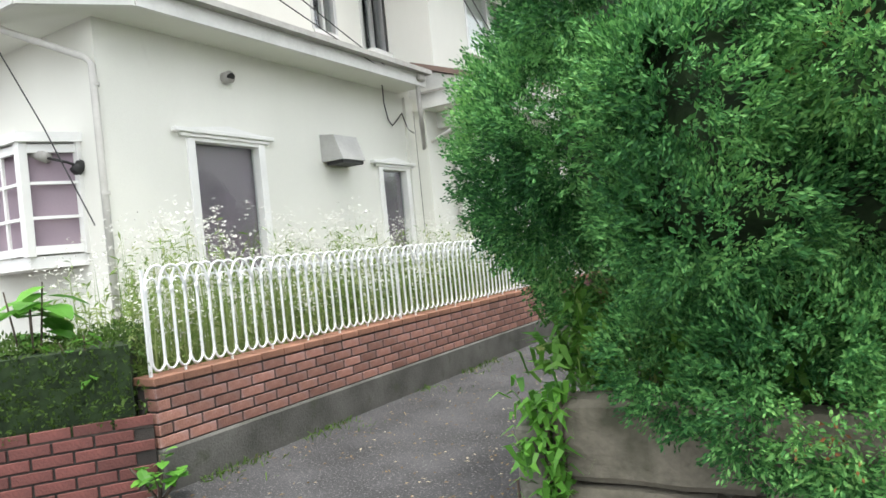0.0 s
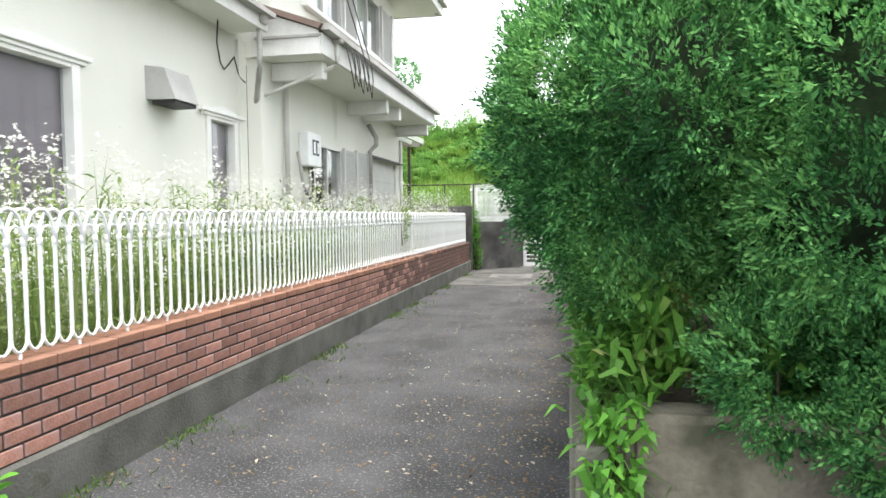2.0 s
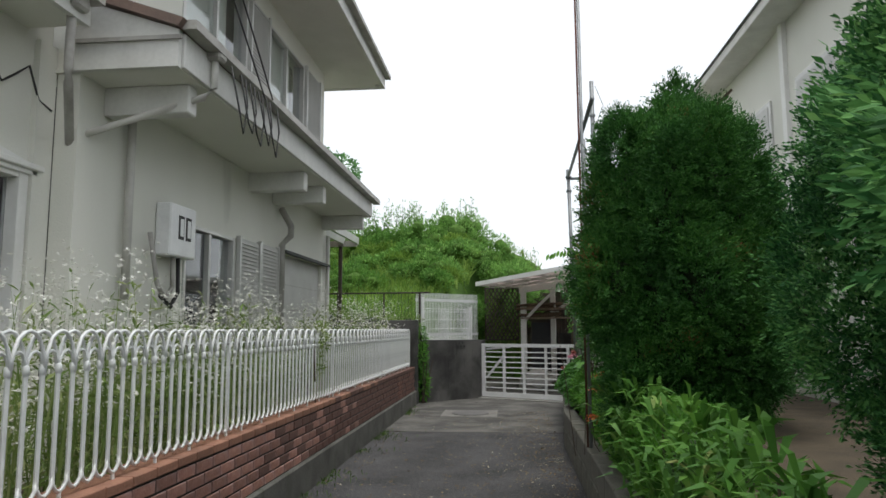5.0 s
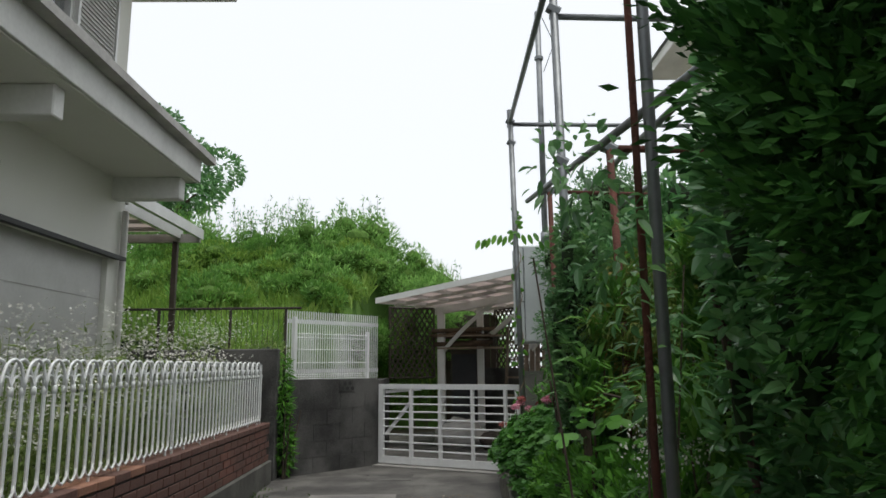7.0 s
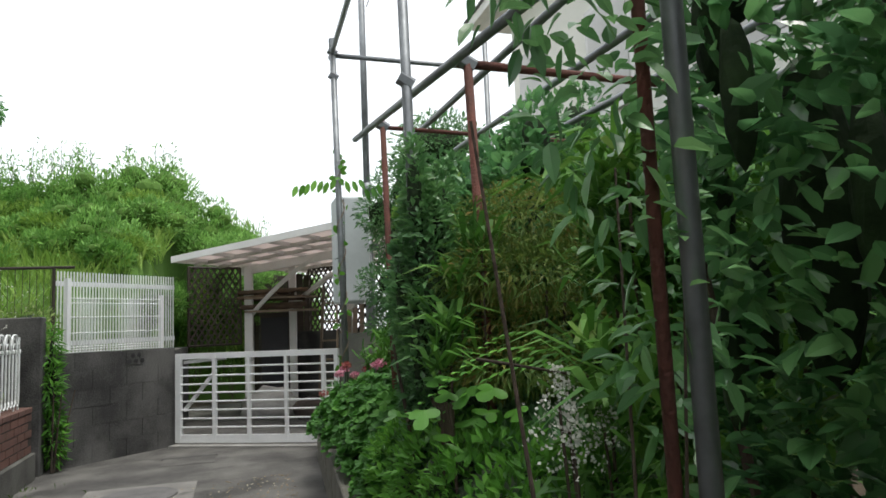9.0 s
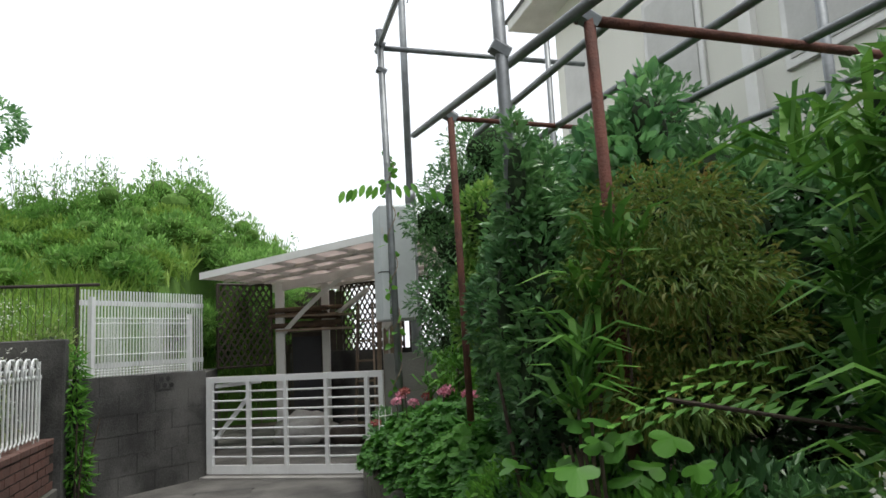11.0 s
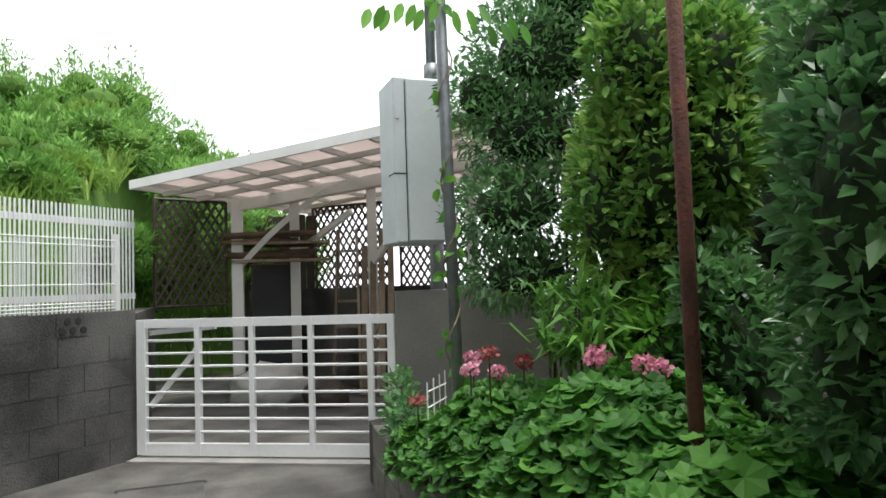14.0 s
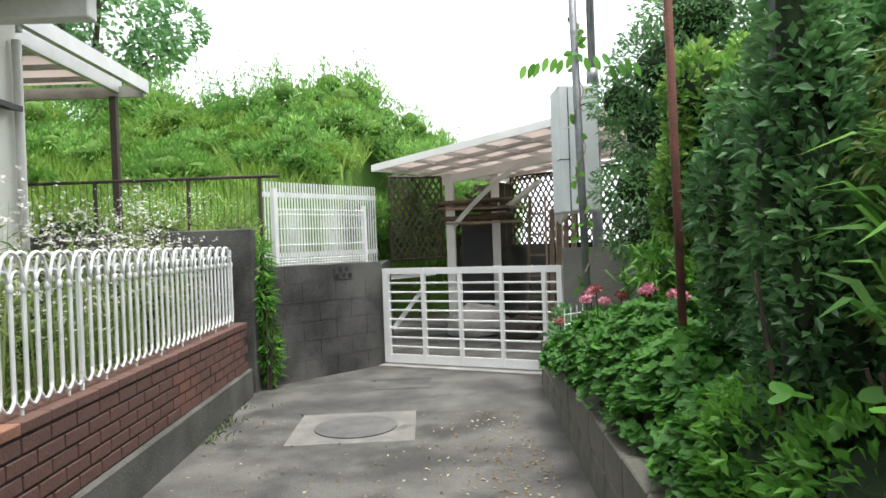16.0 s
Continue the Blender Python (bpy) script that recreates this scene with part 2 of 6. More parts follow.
M_PIPE = surface("pale_drainpipe", (0.58, 0.57, 0.53), (0.44, 0.43, 0.40), 0.5, 25, 3, 0.1, 0.5)
M_BLIND = surface("mauve_blind", (0.34, 0.27, 0.31), (0.28, 0.22, 0.26), 0.85, 80, 2, 0.1, 0.6)
M_DARKROOM = surface("dark_interior", (0.05, 0.05, 0.055), (0.03, 0.03, 0.035), 0.8)
M_HOOD = surface("dull_sheet_metal", (0.45, 0.45, 0.43), (0.33, 0.33, 0.31), 0.5, 30, 3, 0.1, 0.5, metal=0.2)
M_ALU = surface("aluminium_sash", (0.62, 0.62, 0.60), (0.50, 0.50, 0.48), 0.4, 30, 3, 0.05, 0.5, metal=0.4)
M_SHUTTER = surface("grey_shutter", (0.52, 0.52, 0.50), (0.42, 0.42, 0.40), 0.5, 30, 3, 0.1, 0.5, metal=0.1)
M_STEEL = surface("galvanised_pipe", (0.27, 0.29, 0.30), (0.16, 0.17, 0.18), 0.5, 60, 8, 0.15, 0.5, metal=0.6)
M_OLDIRON = surface("blackened_iron", (0.065, 0.050, 0.042), (0.035, 0.028, 0.025), 0.9, 80, 8, 0.4, 0.5)
M_RUST = surface("rusty_pipe", (0.15, 0.050, 0.034), (0.07, 0.030, 0.022), 0.85, 90, 10, 0.6, 0.5)
M_WHITE = surface("white_enamel", (0.82, 0.83, 0.83), (0.70, 0.71, 0.71), 0.45, 40, 5, 0.08, 0.5, stain=(9, 0.68, (0.5, 0.47, 0.42)))
M_FENCE = surface("white_fence_paint", (0.80, 0.82, 0.82), (0.62, 0.64, 0.64), 0.45, 50, 6, 0.1, 0.5, stain=(14, 0.66, (0.42, 0.36, 0.30)))
M_BRICK = surface("red_brick", (0.33, 0.165, 0.125), (0.21, 0.100, 0.078), 0.6, 70, 9, 0.45, 0.5, per_object=0.30, stain=(2.2, 0.43, (0.35, 0.275, 0.28)))
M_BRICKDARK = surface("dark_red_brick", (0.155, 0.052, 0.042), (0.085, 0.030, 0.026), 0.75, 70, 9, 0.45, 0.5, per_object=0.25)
M_CAP = surface("orange_coping", (0.31, 0.150, 0.095), (0.19, 0.095, 0.065), 0.75, 70, 7, 0.4, 0.5, per_object=0.18, stain=(2.0, 0.6, (0.20, 0.13, 0.10)))
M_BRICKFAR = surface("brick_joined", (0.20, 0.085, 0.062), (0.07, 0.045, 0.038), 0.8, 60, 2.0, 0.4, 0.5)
M_MORTAR = surface("dark_mortar", (0.050, 0.043, 0.038), (0.028, 0.024, 0.022), 0.95, 120, 6, 0.5)
M_BASE = surface("stained_concrete_base", (0.13, 0.127, 0.115), (0.05, 0.05, 0.043), 0.95, 60, 3.0, 0.5, 0.5, stain=(5, 0.6, (0.06, 0.065, 0.045)))
M_ASPHALT = surface("old_asphalt", (0.072, 0.071, 0.074), (0.028, 0.028, 0.029), 0.92, 130, 1.7, 1.2, 0.34, stain=(70, 0.57, (0.24, 0.235, 0.225)))
M_CONC = surface("worn_concrete_paving", (0.135, 0.130, 0.119), (0.050, 0.048, 0.045), 0.92, 90, 1.9, 0.6, 0.30, stain=(1.7, 0.55, (0.045, 0.044, 0.040)))
M_PALECONC = surface("pale_concrete", (0.36, 0.35, 0.33), (0.24, 0.235, 0.22), 0.9, 70, 4, 0.4)
M_WORNCONC = surface("worn_pale_concrete", (0.23, 0.222, 0.205), (0.12, 0.117, 0.108), 0.92, 80, 5, 0.5, 0.5, stain=(4, 0.6, (0.09, 0.088, 0.08)))
M_IRON = surface("cast_iron_cover", (0.16, 0.155, 0.15), (0.09, 0.088, 0.085), 0.7, 90, 6, 0.6, metal=0.3)
M_SOIL = surface("garden_soil", (0.11, 0.085, 0.055), (0.05, 0.04, 0.028), 1.0, 60, 3, 0.8)
M_STONE = surface("cut_stone", (0.24, 0.215, 0.165), (0.10, 0.092, 0.07), 0.95, 40, 3, 1.0, 0.5, per_object=0.12, stain=(3.0, 0.56, (0.07, 0.07, 0.045)))
M_BLOCK = surface("sooty_block", (0.115, 0.113, 0.107), (0.030, 0.030, 0.029), 0.95, 70, 1.8, 0.6, 0.34, per_object=0.05, stain=(1.5, 0.55, (0.026, 0.026, 0.025)))
M_GREYWALL = surface("grey_render", (0.24, 0.235, 0.215), (0.16, 0.157, 0.145), 0.95, 60, 2, 0.4, 0.5, stain=(3, 0.66, (0.12, 0.12, 0.105)))
M_KERBWALL = surface("mossy_concrete_wall", (0.20, 0.19, 0.16), (0.09, 0.088, 0.07), 0.95, 60, 3, 0.5, 0.5, stain=(4, 0.6, (0.06, 0.065, 0.04)))
M_LATTICE = surface("brown_lattice", (0.075, 0.055, 0.042), (0.04, 0.03, 0.024), 0.7, 40, 5, 0.2)
M_WOODGREY = surface("weathered_timber", (0.30, 0.24, 0.18), (0.15, 0.115, 0.085), 0.9, 40, 5, 0.4, 0.5, per_object=0.25)
M_LOG = surface("bark_log", (0.17, 0.115, 0.075), (0.07, 0.05, 0.035), 0.95, 50, 9, 0.8, 0.5, per_object=0.3)
M_CUT = surface("cut_wood", (0.42, 0.31, 0.20), (0.30, 0.21, 0.13), 0.9, 60, 8, 0.2)
M_BARK = surface("bark", (0.11, 0.08, 0.06), (0.05, 0.038, 0.03), 0.95, 50, 7, 0.8)
M_SACK = surface("grey_sack", (0.50, 0.49, 0.46), (0.33, 0.32, 0.30), 0.85, 40, 6, 0.6)
M_BOXGREY = surface("grey_metal_box", (0.58, 0.62, 0.63), (0.48, 0.52, 0.53), 0.5, 30, 3, 0.05, 0.5)
M_BLACK = surface("black_cable", (0.025, 0.025, 0.025), (0.015, 0.015, 0.015), 0.6)
# near-black green: deep shade between leaves, put into the cores' colour
M_CORE = surface("painted_inner_shade", (0.028, 0.055, 0.018), (0.010, 0.020, 0.008), 1.0, 26, 9, 1.0, 0.4)
M_GRASSLAND = surface("rough_grassland", (0.10, 0.20, 0.028), (0.05, 0.11, 0.018), 1.0, 14, 0.8, 0.8, 0.5)
M_TILEGREY = surface("grey_roof_tile", (0.20, 0.21, 0.22), (0.12, 0.13, 0.14), 0.6, 30, 3, 0.3)
M_LITTER = leafy("fallen_leaves", [(0.2, (0.10, 0.06, 0.025)), (0.6, (0.25, 0.18, 0.09)), (0.9, (0.5, 0.46, 0.36))], 0.9, 0.05)

L_CONIFER = leafy("conifer_sprays", [(0.0, (0.012, 0.055, 0.018)), (0.25, (0.026, 0.105, 0.032)), (0.48, (0.052, 0.180, 0.048)), (0.74, (0.165, 0.395, 0.115)), (0.985, (0.25, 0.50, 0.145)), (1.0, (0.214, 0.097, 0.039))], 0.6, 0.22, 0.2)
L_DARKCON = leafy("dark_conifer_sprays", [(0.0, (0.016, 0.061, 0.018)), (0.45, (0.038, 0.128, 0.027)), (0.9, (0.081, 0.230, 0.041)), (1.0, (0.216, 0.095, 0.041))], 0.65, 0.15, 0.2)
L_SASA = leafy("bamboo_grass", [(0.0, (0.040, 0.115, 0.022)), (0.4, (0.075, 0.205, 0.032)), (0.8, (0.150, 0.330, 0.055)), (1.0, (0.30, 0.33, 0.12))], 0.5, 0.3)
L_CAMELLIA = leafy("glossy_leaves", [(0.0, (0.075, 0.190, 0.085)), (0.5, (0.140, 0.330, 0.125)), (0.9, (0.230, 0.460, 0.170))], 0.22, 0.40, 1.0)
L_SHRUB = leafy("shrub_leaves", [(0.0, (0.055, 0.140, 0.060)), (0.5, (0.115, 0.270, 0.095)), (0.9, (0.205, 0.400, 0.145))], 0.32, 0.35, 0.7)
L_FRESH = leafy("fresh_leaves", [(0.0, (0.054, 0.162, 0.027)), (0.5, (0.108, 0.297, 0.041)), (0.9, (0.203, 0.459, 0.068))], 0.45, 0.35)
L_YELLOW = leafy("yellow_green_leaves", [(0.0, (0.070, 0.190, 0.040)), (0.5, (0.190, 0.380, 0.080)), (0.9, (0.400, 0.550, 0.150))], 0.4, 0.4)
L_MAPLE = leafy("bronze_maple_leaves", [(0.0, (0.065, 0.130, 0.028)), (0.45, (0.130, 0.215, 0.045)), (0.75, (0.200, 0.225, 0.055)), (0.97, (0.270, 0.165, 0.052))], 0.5, 0.4)
L_GERANIUM = leafy("geranium_leaves", [(0.0, (0.030, 0.110, 0.018)), (0.5, (0.068, 0.215, 0.032)), (0.9, (0.150, 0.370, 0.058))], 0.5, 0.35)
L_WEED = leafy("weed_leaves", [(0.0, (0.10, 0.17, 0.04)), (0.5, (0.22, 0.32, 0.09)), (0.9, (0.42, 0.46, 0.22))], 0.6, 0.35)
L_GRASS = leafy("hill_grass", [(0.0, (0.10, 0.19, 0.035)), (0.5, (0.19, 0.33, 0.055)), (0.9, (0.31, 0.45, 0.10))], 0.6, 0.35)
L_BUSH = leafy("hill_bushes", [(0.0, (0.095, 0.210, 0.050)), (0.5, (0.185, 0.375, 0.085)), (0.9, (0.320, 0.560, 0.150))], 0.6, 0.3)
# darker copy of the bush greens: shadowed leaf masses painted by colour
L_HILLDARK = leafy("shaded_hill_leaves", [(0.0, (0.070, 0.170, 0.036)), (0.5, (0.135, 0.300, 0.060)), (0.9, (0.230, 0.440, 0.095))], 0.6, 0.35)
L_HEDGE = leafy("clipped_hedge_leaves", [(0.0, (0.035, 0.070, 0.015)), (0.5, (0.065, 0.125, 0.022)), (0.88, (0.110, 0.190, 0.035)), (1.0, (0.160, 0.100, 0.070))], 0.6, 0.25)
L_PINK = leafy("pink_petals", [(0.1, (0.62, 0.21, 0.31)), (0.6, (0.78, 0.40, 0.50)), (0.95, (0.85, 0.62, 0.68))], 0.6, 0.3)
L_RED = leafy("faded_red_petals", [(0.1, (0.25, 0.05, 0.05)), (0.9, (0.45, 0.16, 0.14))], 0.7, 0.3)
L_ORANGE = leafy("orange_petals", [(0.1, (0.55, 0.12, 0.04)), (0.9, (0.75, 0.28, 0.10))], 0.6, 0.3)
L_WHITEFL = leafy("white_petals", [(0.1, (0.66, 0.66, 0.60)), (0.9, (0.85, 0.85, 0.82))], 0.7, 0.3)

m, n_, l_, b_ = nodes_of("window_glass")
b_.inputs["Base Color"].default_value = (0.9, 0.95, 0.95, 1)
b_.inputs["Roughness"].default_value = 0.03
b_.inputs["Transmission Weight"].default_value = 1.0
M_GLASS = m
m, n_, l_, b_ = nodes_of("milky_roof_sheet")
b_.inputs["Base Color"].default_value = (0.74, 0.68, 0.66, 1)
b_.inputs["Roughness"].default_value = 0.4
t_ = n_.new("ShaderNodeBsdfTranslucent")
t_.inputs[0].default_value = (0.80, 0.73, 0.70, 1)
x_ = n_.new("ShaderNodeMixShader")
x_.inputs[0].default_value = 0.5
l_.new(b_.outputs[0], x_.inputs[1])
l_.new(t_.outputs[0], x_.inputs[2])
l_.new(x_.outputs[0], n_["Material Output"].inputs[0])
M_SHEET = m


def pane(lo, hi, parent):
    ob = part("pane", box(lo, hi), M_GLASS, parent)
    ob.visible_shadow = False
    return ob

# ---------------------------------------------------------------- ground and walls
GROUND = tagged(part("ground", box((-150, -150, -0.3), (150, 150, -0.02)), M_SOIL), "bare dark garden soil under the whole place", "ground", kind="structure")
bm = prism([(-30, -20), (30, -20), (30, -0.0), (2.4, -0.0), (2.36, 9.2), (2.44, 10.2), (-0.0, 10.2), (-0.0, -0.02), (-30, -0.02)], -0.015, 0.0)
ROAD = tagged(part("road", bm, M_ASPHALT), "grey worn asphalt of a narrow lane with fallen petals", "road", kind="structure")
bm = prism([(0.0, 10.2), (2.44, 10.2), (2.66, 13.3), (3.2, 13.8), (8.0, 15.5), (6.8, 21), (0.9, 19.0), (0.0, 13.6)], -0.015, 0.003)
APRON = tagged(part("pavement", bm, M_CONC), "stained concrete apron before the gate", "pavement", kind="structure")


def ring(cx, cy, z, r, sides=32):
    return [(cx + r * math.cos(2 * math.pi * i / sides), cy + r * math.sin(2 * math.pi * i / sides)) for i in range(sides)]


MANHOLE = thing("manhole", (1.06, 12.2, 0), "round iron manhole cover in a pale concrete square", "manhole")
part("surround", box((0.62, 11.78, -0.01), (1.5, 12.6, 0.009), 0.004), M_WORNCONC, MANHOLE)
part("cover", prism(ring(1.07, 12.18, 0, 0.3), 0.0, 0.018), M_IRON, MANHOLE, "dark cast iron cover")
DRAIN = thing("drain_cover", (1.4, 13.6, 0), "small sunken concrete drain lid in the paving", "drain cover")
part("lid", box((1.1, 13.45, -0.01), (1.62, 13.85, 0.008), 0.003), M_CONC, DRAIN)
part("slot", box((1.08, 13.85, -0.01), (1.64, 13.9, 0.007)), M_BLACK, DRAIN, "dark open slot")

# lane wall on the house side: concrete base, brick courses, coping
WALL = tagged(new("wall_west"), "low red brick lane wall on a stained concrete base", "wall", kind="structure")
part("concrete_base", box((-0.21, 0.0, -0.05), (0.03, 13.42, 0.255), 0.012), M_BASE, WALL, "dark stained concrete footing")
part("mortar_core", box((-0.19, 0.012, 0.255), (-0.008, 13.41, 0.645)), M_MORTAR, WALL)

# front planter wall, running away from the corner at a slant
PL = Vector((-0.62, -0.78, 0)).normalized()
PN = Vector((0.78, -0.62, 0)).normalized()
WALL_F = tagged(new("wall_front"), "dark red brick planter wall below a clipped hedge", "wall", kind="structure")
PB0 = Vector((0.0, -0.03, 0))


def along(p, s, n, z):
    q = p + PL * s + PN * n
    return (q.x, q.y, z)


bm = hexa([along(PB0, 0, -0.16, -0.05), along(PB0, 0, -0.012, -0.05), along(PB0, 2.6, -0.012, -0.05), along(PB0, 2.6, -0.16, -0.05)],
          [along(PB0, 0, -0.16, 0.40), along(PB0, 0, -0.012, 0.40), along(PB0, 2.6, -0.012, 0.40), along(PB0, 2.6, -0.16, 0.40)])
part("mortar_core", bm, M_MORTAR, WALL_F)

# retaining walls on the planted side
WALL_E = tagged(new("wall_east"), "low mossy concrete retaining wall along the lane", "wall", kind="structure")
part("concrete_kerb", box((2.350, 0.13, -0.05), (2.47, 9.2, 0.393), 0.004), M_MORTAR, WALL_E)
part("concrete_kerb", hexa([(2.350, 9.2, -0.05), (2.47, 9.2, -0.05), (2.76, 13.39, -0.05), (2.64, 13.39, -0.05)], [(2.350, 9.2, 0.393), (2.47, 9.2, 0.393), (2.76, 13.39, 0.393), (2.64, 13.39, 0.393)]), M_MORTAR, WALL_E)
WALL_S = tagged(new("wall_stone"), "rough cut stone retaining wall below the conifer", "wall", kind="structure")
part("stone_backing", box((2.5, 0.1, -0.05), (7.5, 0.3, 0.55)), M_KERBWALL, WALL_S)
BEDS = tagged(part("planting_bed", prism([(2.45, 0.25), (7.5, 0.25), (7.5, 13.6), (2.75, 13.6), (2.45, 9.2)], -0.05, 0.36), M_SOIL), "raised bed of dark soil behind the kerb wall", "ground", kind="structure")
YARD = tagged(part("garden_bed", box((-1.66, 0.1, -0.05), (-0.2, 13.5, 0.3)), M_SOIL), "weedy garden strip behind the fence", "ground", kind="structure")

# small stone post at the foot of the retaining wall
POST = thing("kerb_post", (2.42, 0.0, 0), "short weathered concrete post beside the stone wall", "post")
part("shaft", box((2.36, -0.04, -0.02), (2.48, 0.08, 0.52), 0.012), M_KERBWALL, POST)

# wall end pier, block wall and grey right-hand wall
PIER = tagged(new("wall_pier"), "dark sooty block pier at the end of the fence", "wall", kind="structure")
part("pier_body", box((-2.6, 13.55, -0.05), (0.03, 13.72, 1.52), 0.012), M_BLOCK, PIER)
WALL_B = tagged(new("wall_block"), "soot-stained grey concrete block wall", "wall", kind="structure")
B0, B1 = Vector((0.10, 13.80, 0)), Vector((1.14, 14.76, 0))
BD = (B1 - B0).normalized()
BN = Vector((BD.y, -BD.x, 0))
BLEN = (B1 - B0).length


def wall_b(s, n, z):
    q = B0 + BD * s + BN * n
    return (q.x, q.y, z)


def slab_b(s0, s1, n0, n1, z0, z1):
    return hexa([wall_b(s0, n0, z0), wall_b(s1, n0, z0), wall_b(s1, n1, z0), wall_b(s0, n1, z0)],
                [wall_b(s0, n0, z1), wall_b(s1, n0, z1), wall_b(s1, n1, z1), wall_b(s0, n1, z1)])


part("core", slab_b(0.0, BLEN, -0.13, -0.005, -0.05, 1.14), M_BLOCK, WALL_B)
WALL_R = tagged(part("wall_right", hexa([(2.95, 13.78, -0.05), (5.4, 13.2, -0.05), (5.45, 13.37, -0.05), (2.99, 13.95, -0.05)],
                                        [(2.95, 13.78, 1.225), (5.4, 13.2, 1.225), (5.45, 13.37, 1.225), (2.99, 13.95, 1.225)]), M_GREYWALL),
                "grey cement-rendered garden wall beside the gate", "wall", kind="structure")

# ---------------------------------------------------------------- the white iron fence
FENCE = thing("fence", (-0.06, 0, 0.66), "white painted iron fence with interlaced arches on the brick wall", "fence")
STEP, FX, Z0, Z1 = 0.094, -0.07, 0.70, 1.36
bar = mesh_of("picket", tube([(0, 0, 0.06), (0, 0, 0.50)], 0.0100, 6), M_FENCE)
arc = [(0, STEP * (1 - math.cos(a)), 0.495 + 0.155 * math.sin(a)) for a in np.linspace(0, math.pi, 11)]
arch = mesh_of("arch", tube(arc, 0.0085, 5), M_FENCE, True)
arc = [(0, STEP / 2 * (1 - math.cos(a)), 0.50 + 0.072 * math.sin(a)) for a in np.linspace(0, math.pi, 7)]
inner_arch = mesh_of("arch", tube(arc, 0.0070, 5), M_FENCE, True)
arc = [(0, STEP / 2 * (1 - math.cos(a)), 0.075 - 0.07 * math.sin(a)) for a in np.linspace(0, math.pi, 7)]
loop = mesh_of("foot_loop", tube(arc, 0.0090, 5), M_FENCE, True)
bm = bmesh.new()
bmesh.ops.create_icosphere(bm, subdivisions=1, radius=0.017)
for v in bm.verts:
    v.co.z *= 1.9
knot = mesh_of("collar", bm, M_FENCE, True)
foot = mesh_of("foot", tube([(0, 0, -0.045), (0, 0, 0.012)], 0.009, 6), M_FENCE)
count = int(13.3 / STEP)
for i in range(count):
    y = 0.05 + i * STEP
    piece("picket", bar, FENCE, (FX, y, Z0))
    if i < count - 2:
        piece("arch", arch, FENCE, (FX + (0.007 if i % 2 else -0.007), y, Z0))
    if i < count - 1:
        piece("foot_loop", loop, FENCE, (FX, y, Z0))
        piece("arch", inner_arch, FENCE, (FX, y, Z0))
    piece("collar", knot, FENCE, (FX, y, Z0 + 0.50))
    if i % 4 == 2:
        piece("foot", foot, FENCE, (FX, y + STEP / 2, Z0))
for i in range(0, count, 28):
    part("post", box((FX - 0.008, 0.026 + i * STEP, 0.64), (FX + 0.008, 0.042 + i * STEP, 1.33)), M_FENCE, FENCE)

# ---------------------------------------------------------------- the house
HOUSE = thing("house", (-4, 6, 0), "two-storey cream plastered house with deep white eaves", "house")


def walled(name, x, y0, y1, z0, z1, holes, thick=0.18):
    """A wall whose outer face lies at x and looks towards +x, with openings (y0, y1, z0, z1)."""
    bm = bmesh.new()
    ys = sorted({y0, y1, *[h[0] for h in holes], *[h[1] for h in holes]})
    zs = sorted({z0, z1, *[h[2] for h in holes], *[h[3] for h in holes]})
    for a, b in zip(ys, ys[1:]):
        run = None
        for c, d in zip(zs, zs[1:]):
            hole = any(h[0] <= a and b <= h[1] and h[2] <= c and d <= h[3] for h in holes)
            if not hole:
                add_box(bm, (x - thick, a, c), (x, b, d))
    bmesh.ops.remove_doubles(bm, verts=bm.verts, dist=1e-4)
    return part(name, bm, M_PLASTER, HOUSE)


W1 = (1.75, 2.69, 1.24, 2.60)
W2 = (4.72, 5.40, 1.20, 2.48)
walled("wall", -1.65, 0.9, 5.62, -0.1, 3.66, [W1, W2])
part("wall", box((-9.0, 0.9, -0.1), (-1.83, 1.08, 3.66)), M_PLASTER, HOUSE)
W3 = (7.35, 8.55, 1.25, 2.40)
W4 = (10.2, 12.2, 0.2, 2.42)
walled("wall", -1.42, 5.625, 12.5, -0.1, 3.45, [W3, W4])
part("wall", box((-1.83, 5.43, -0.1), (-1.605, 5.62, 3.45)), M_PLASTER, HOUSE)
part("wall", box((-9.0, 12.32, -0.1), (-1.61, 12.5, 6.0)), M_PLASTER, HOUSE)
# upper storey
U1 = (7.3, 8.95, 4.45, 5.55)
U2 = (9.75, 11.3, 4.50, 5.55)
walled("upper_wall", -1.5, 6.15, 12.5, 3.5, 5.95, [U1, U2])
U3 = (4.65, 5.15, 4.45, 5.6)
U4 = (5.75, 6.35, 4.35, 5.6)
walled("upper_wall", -2.45, 2.6, 7.9, 3.6, 6.6, [U3, U4])
part("upper_wall", box((-2.27, 6.15, 3.5), (-1.68, 6.33, 5.95)), M_PLASTER, HOUSE)
part("upper_wall", box((-9, 2.6, 3.6), (-2.63, 2.78, 6.6)), M_PLASTER, HOUSE)


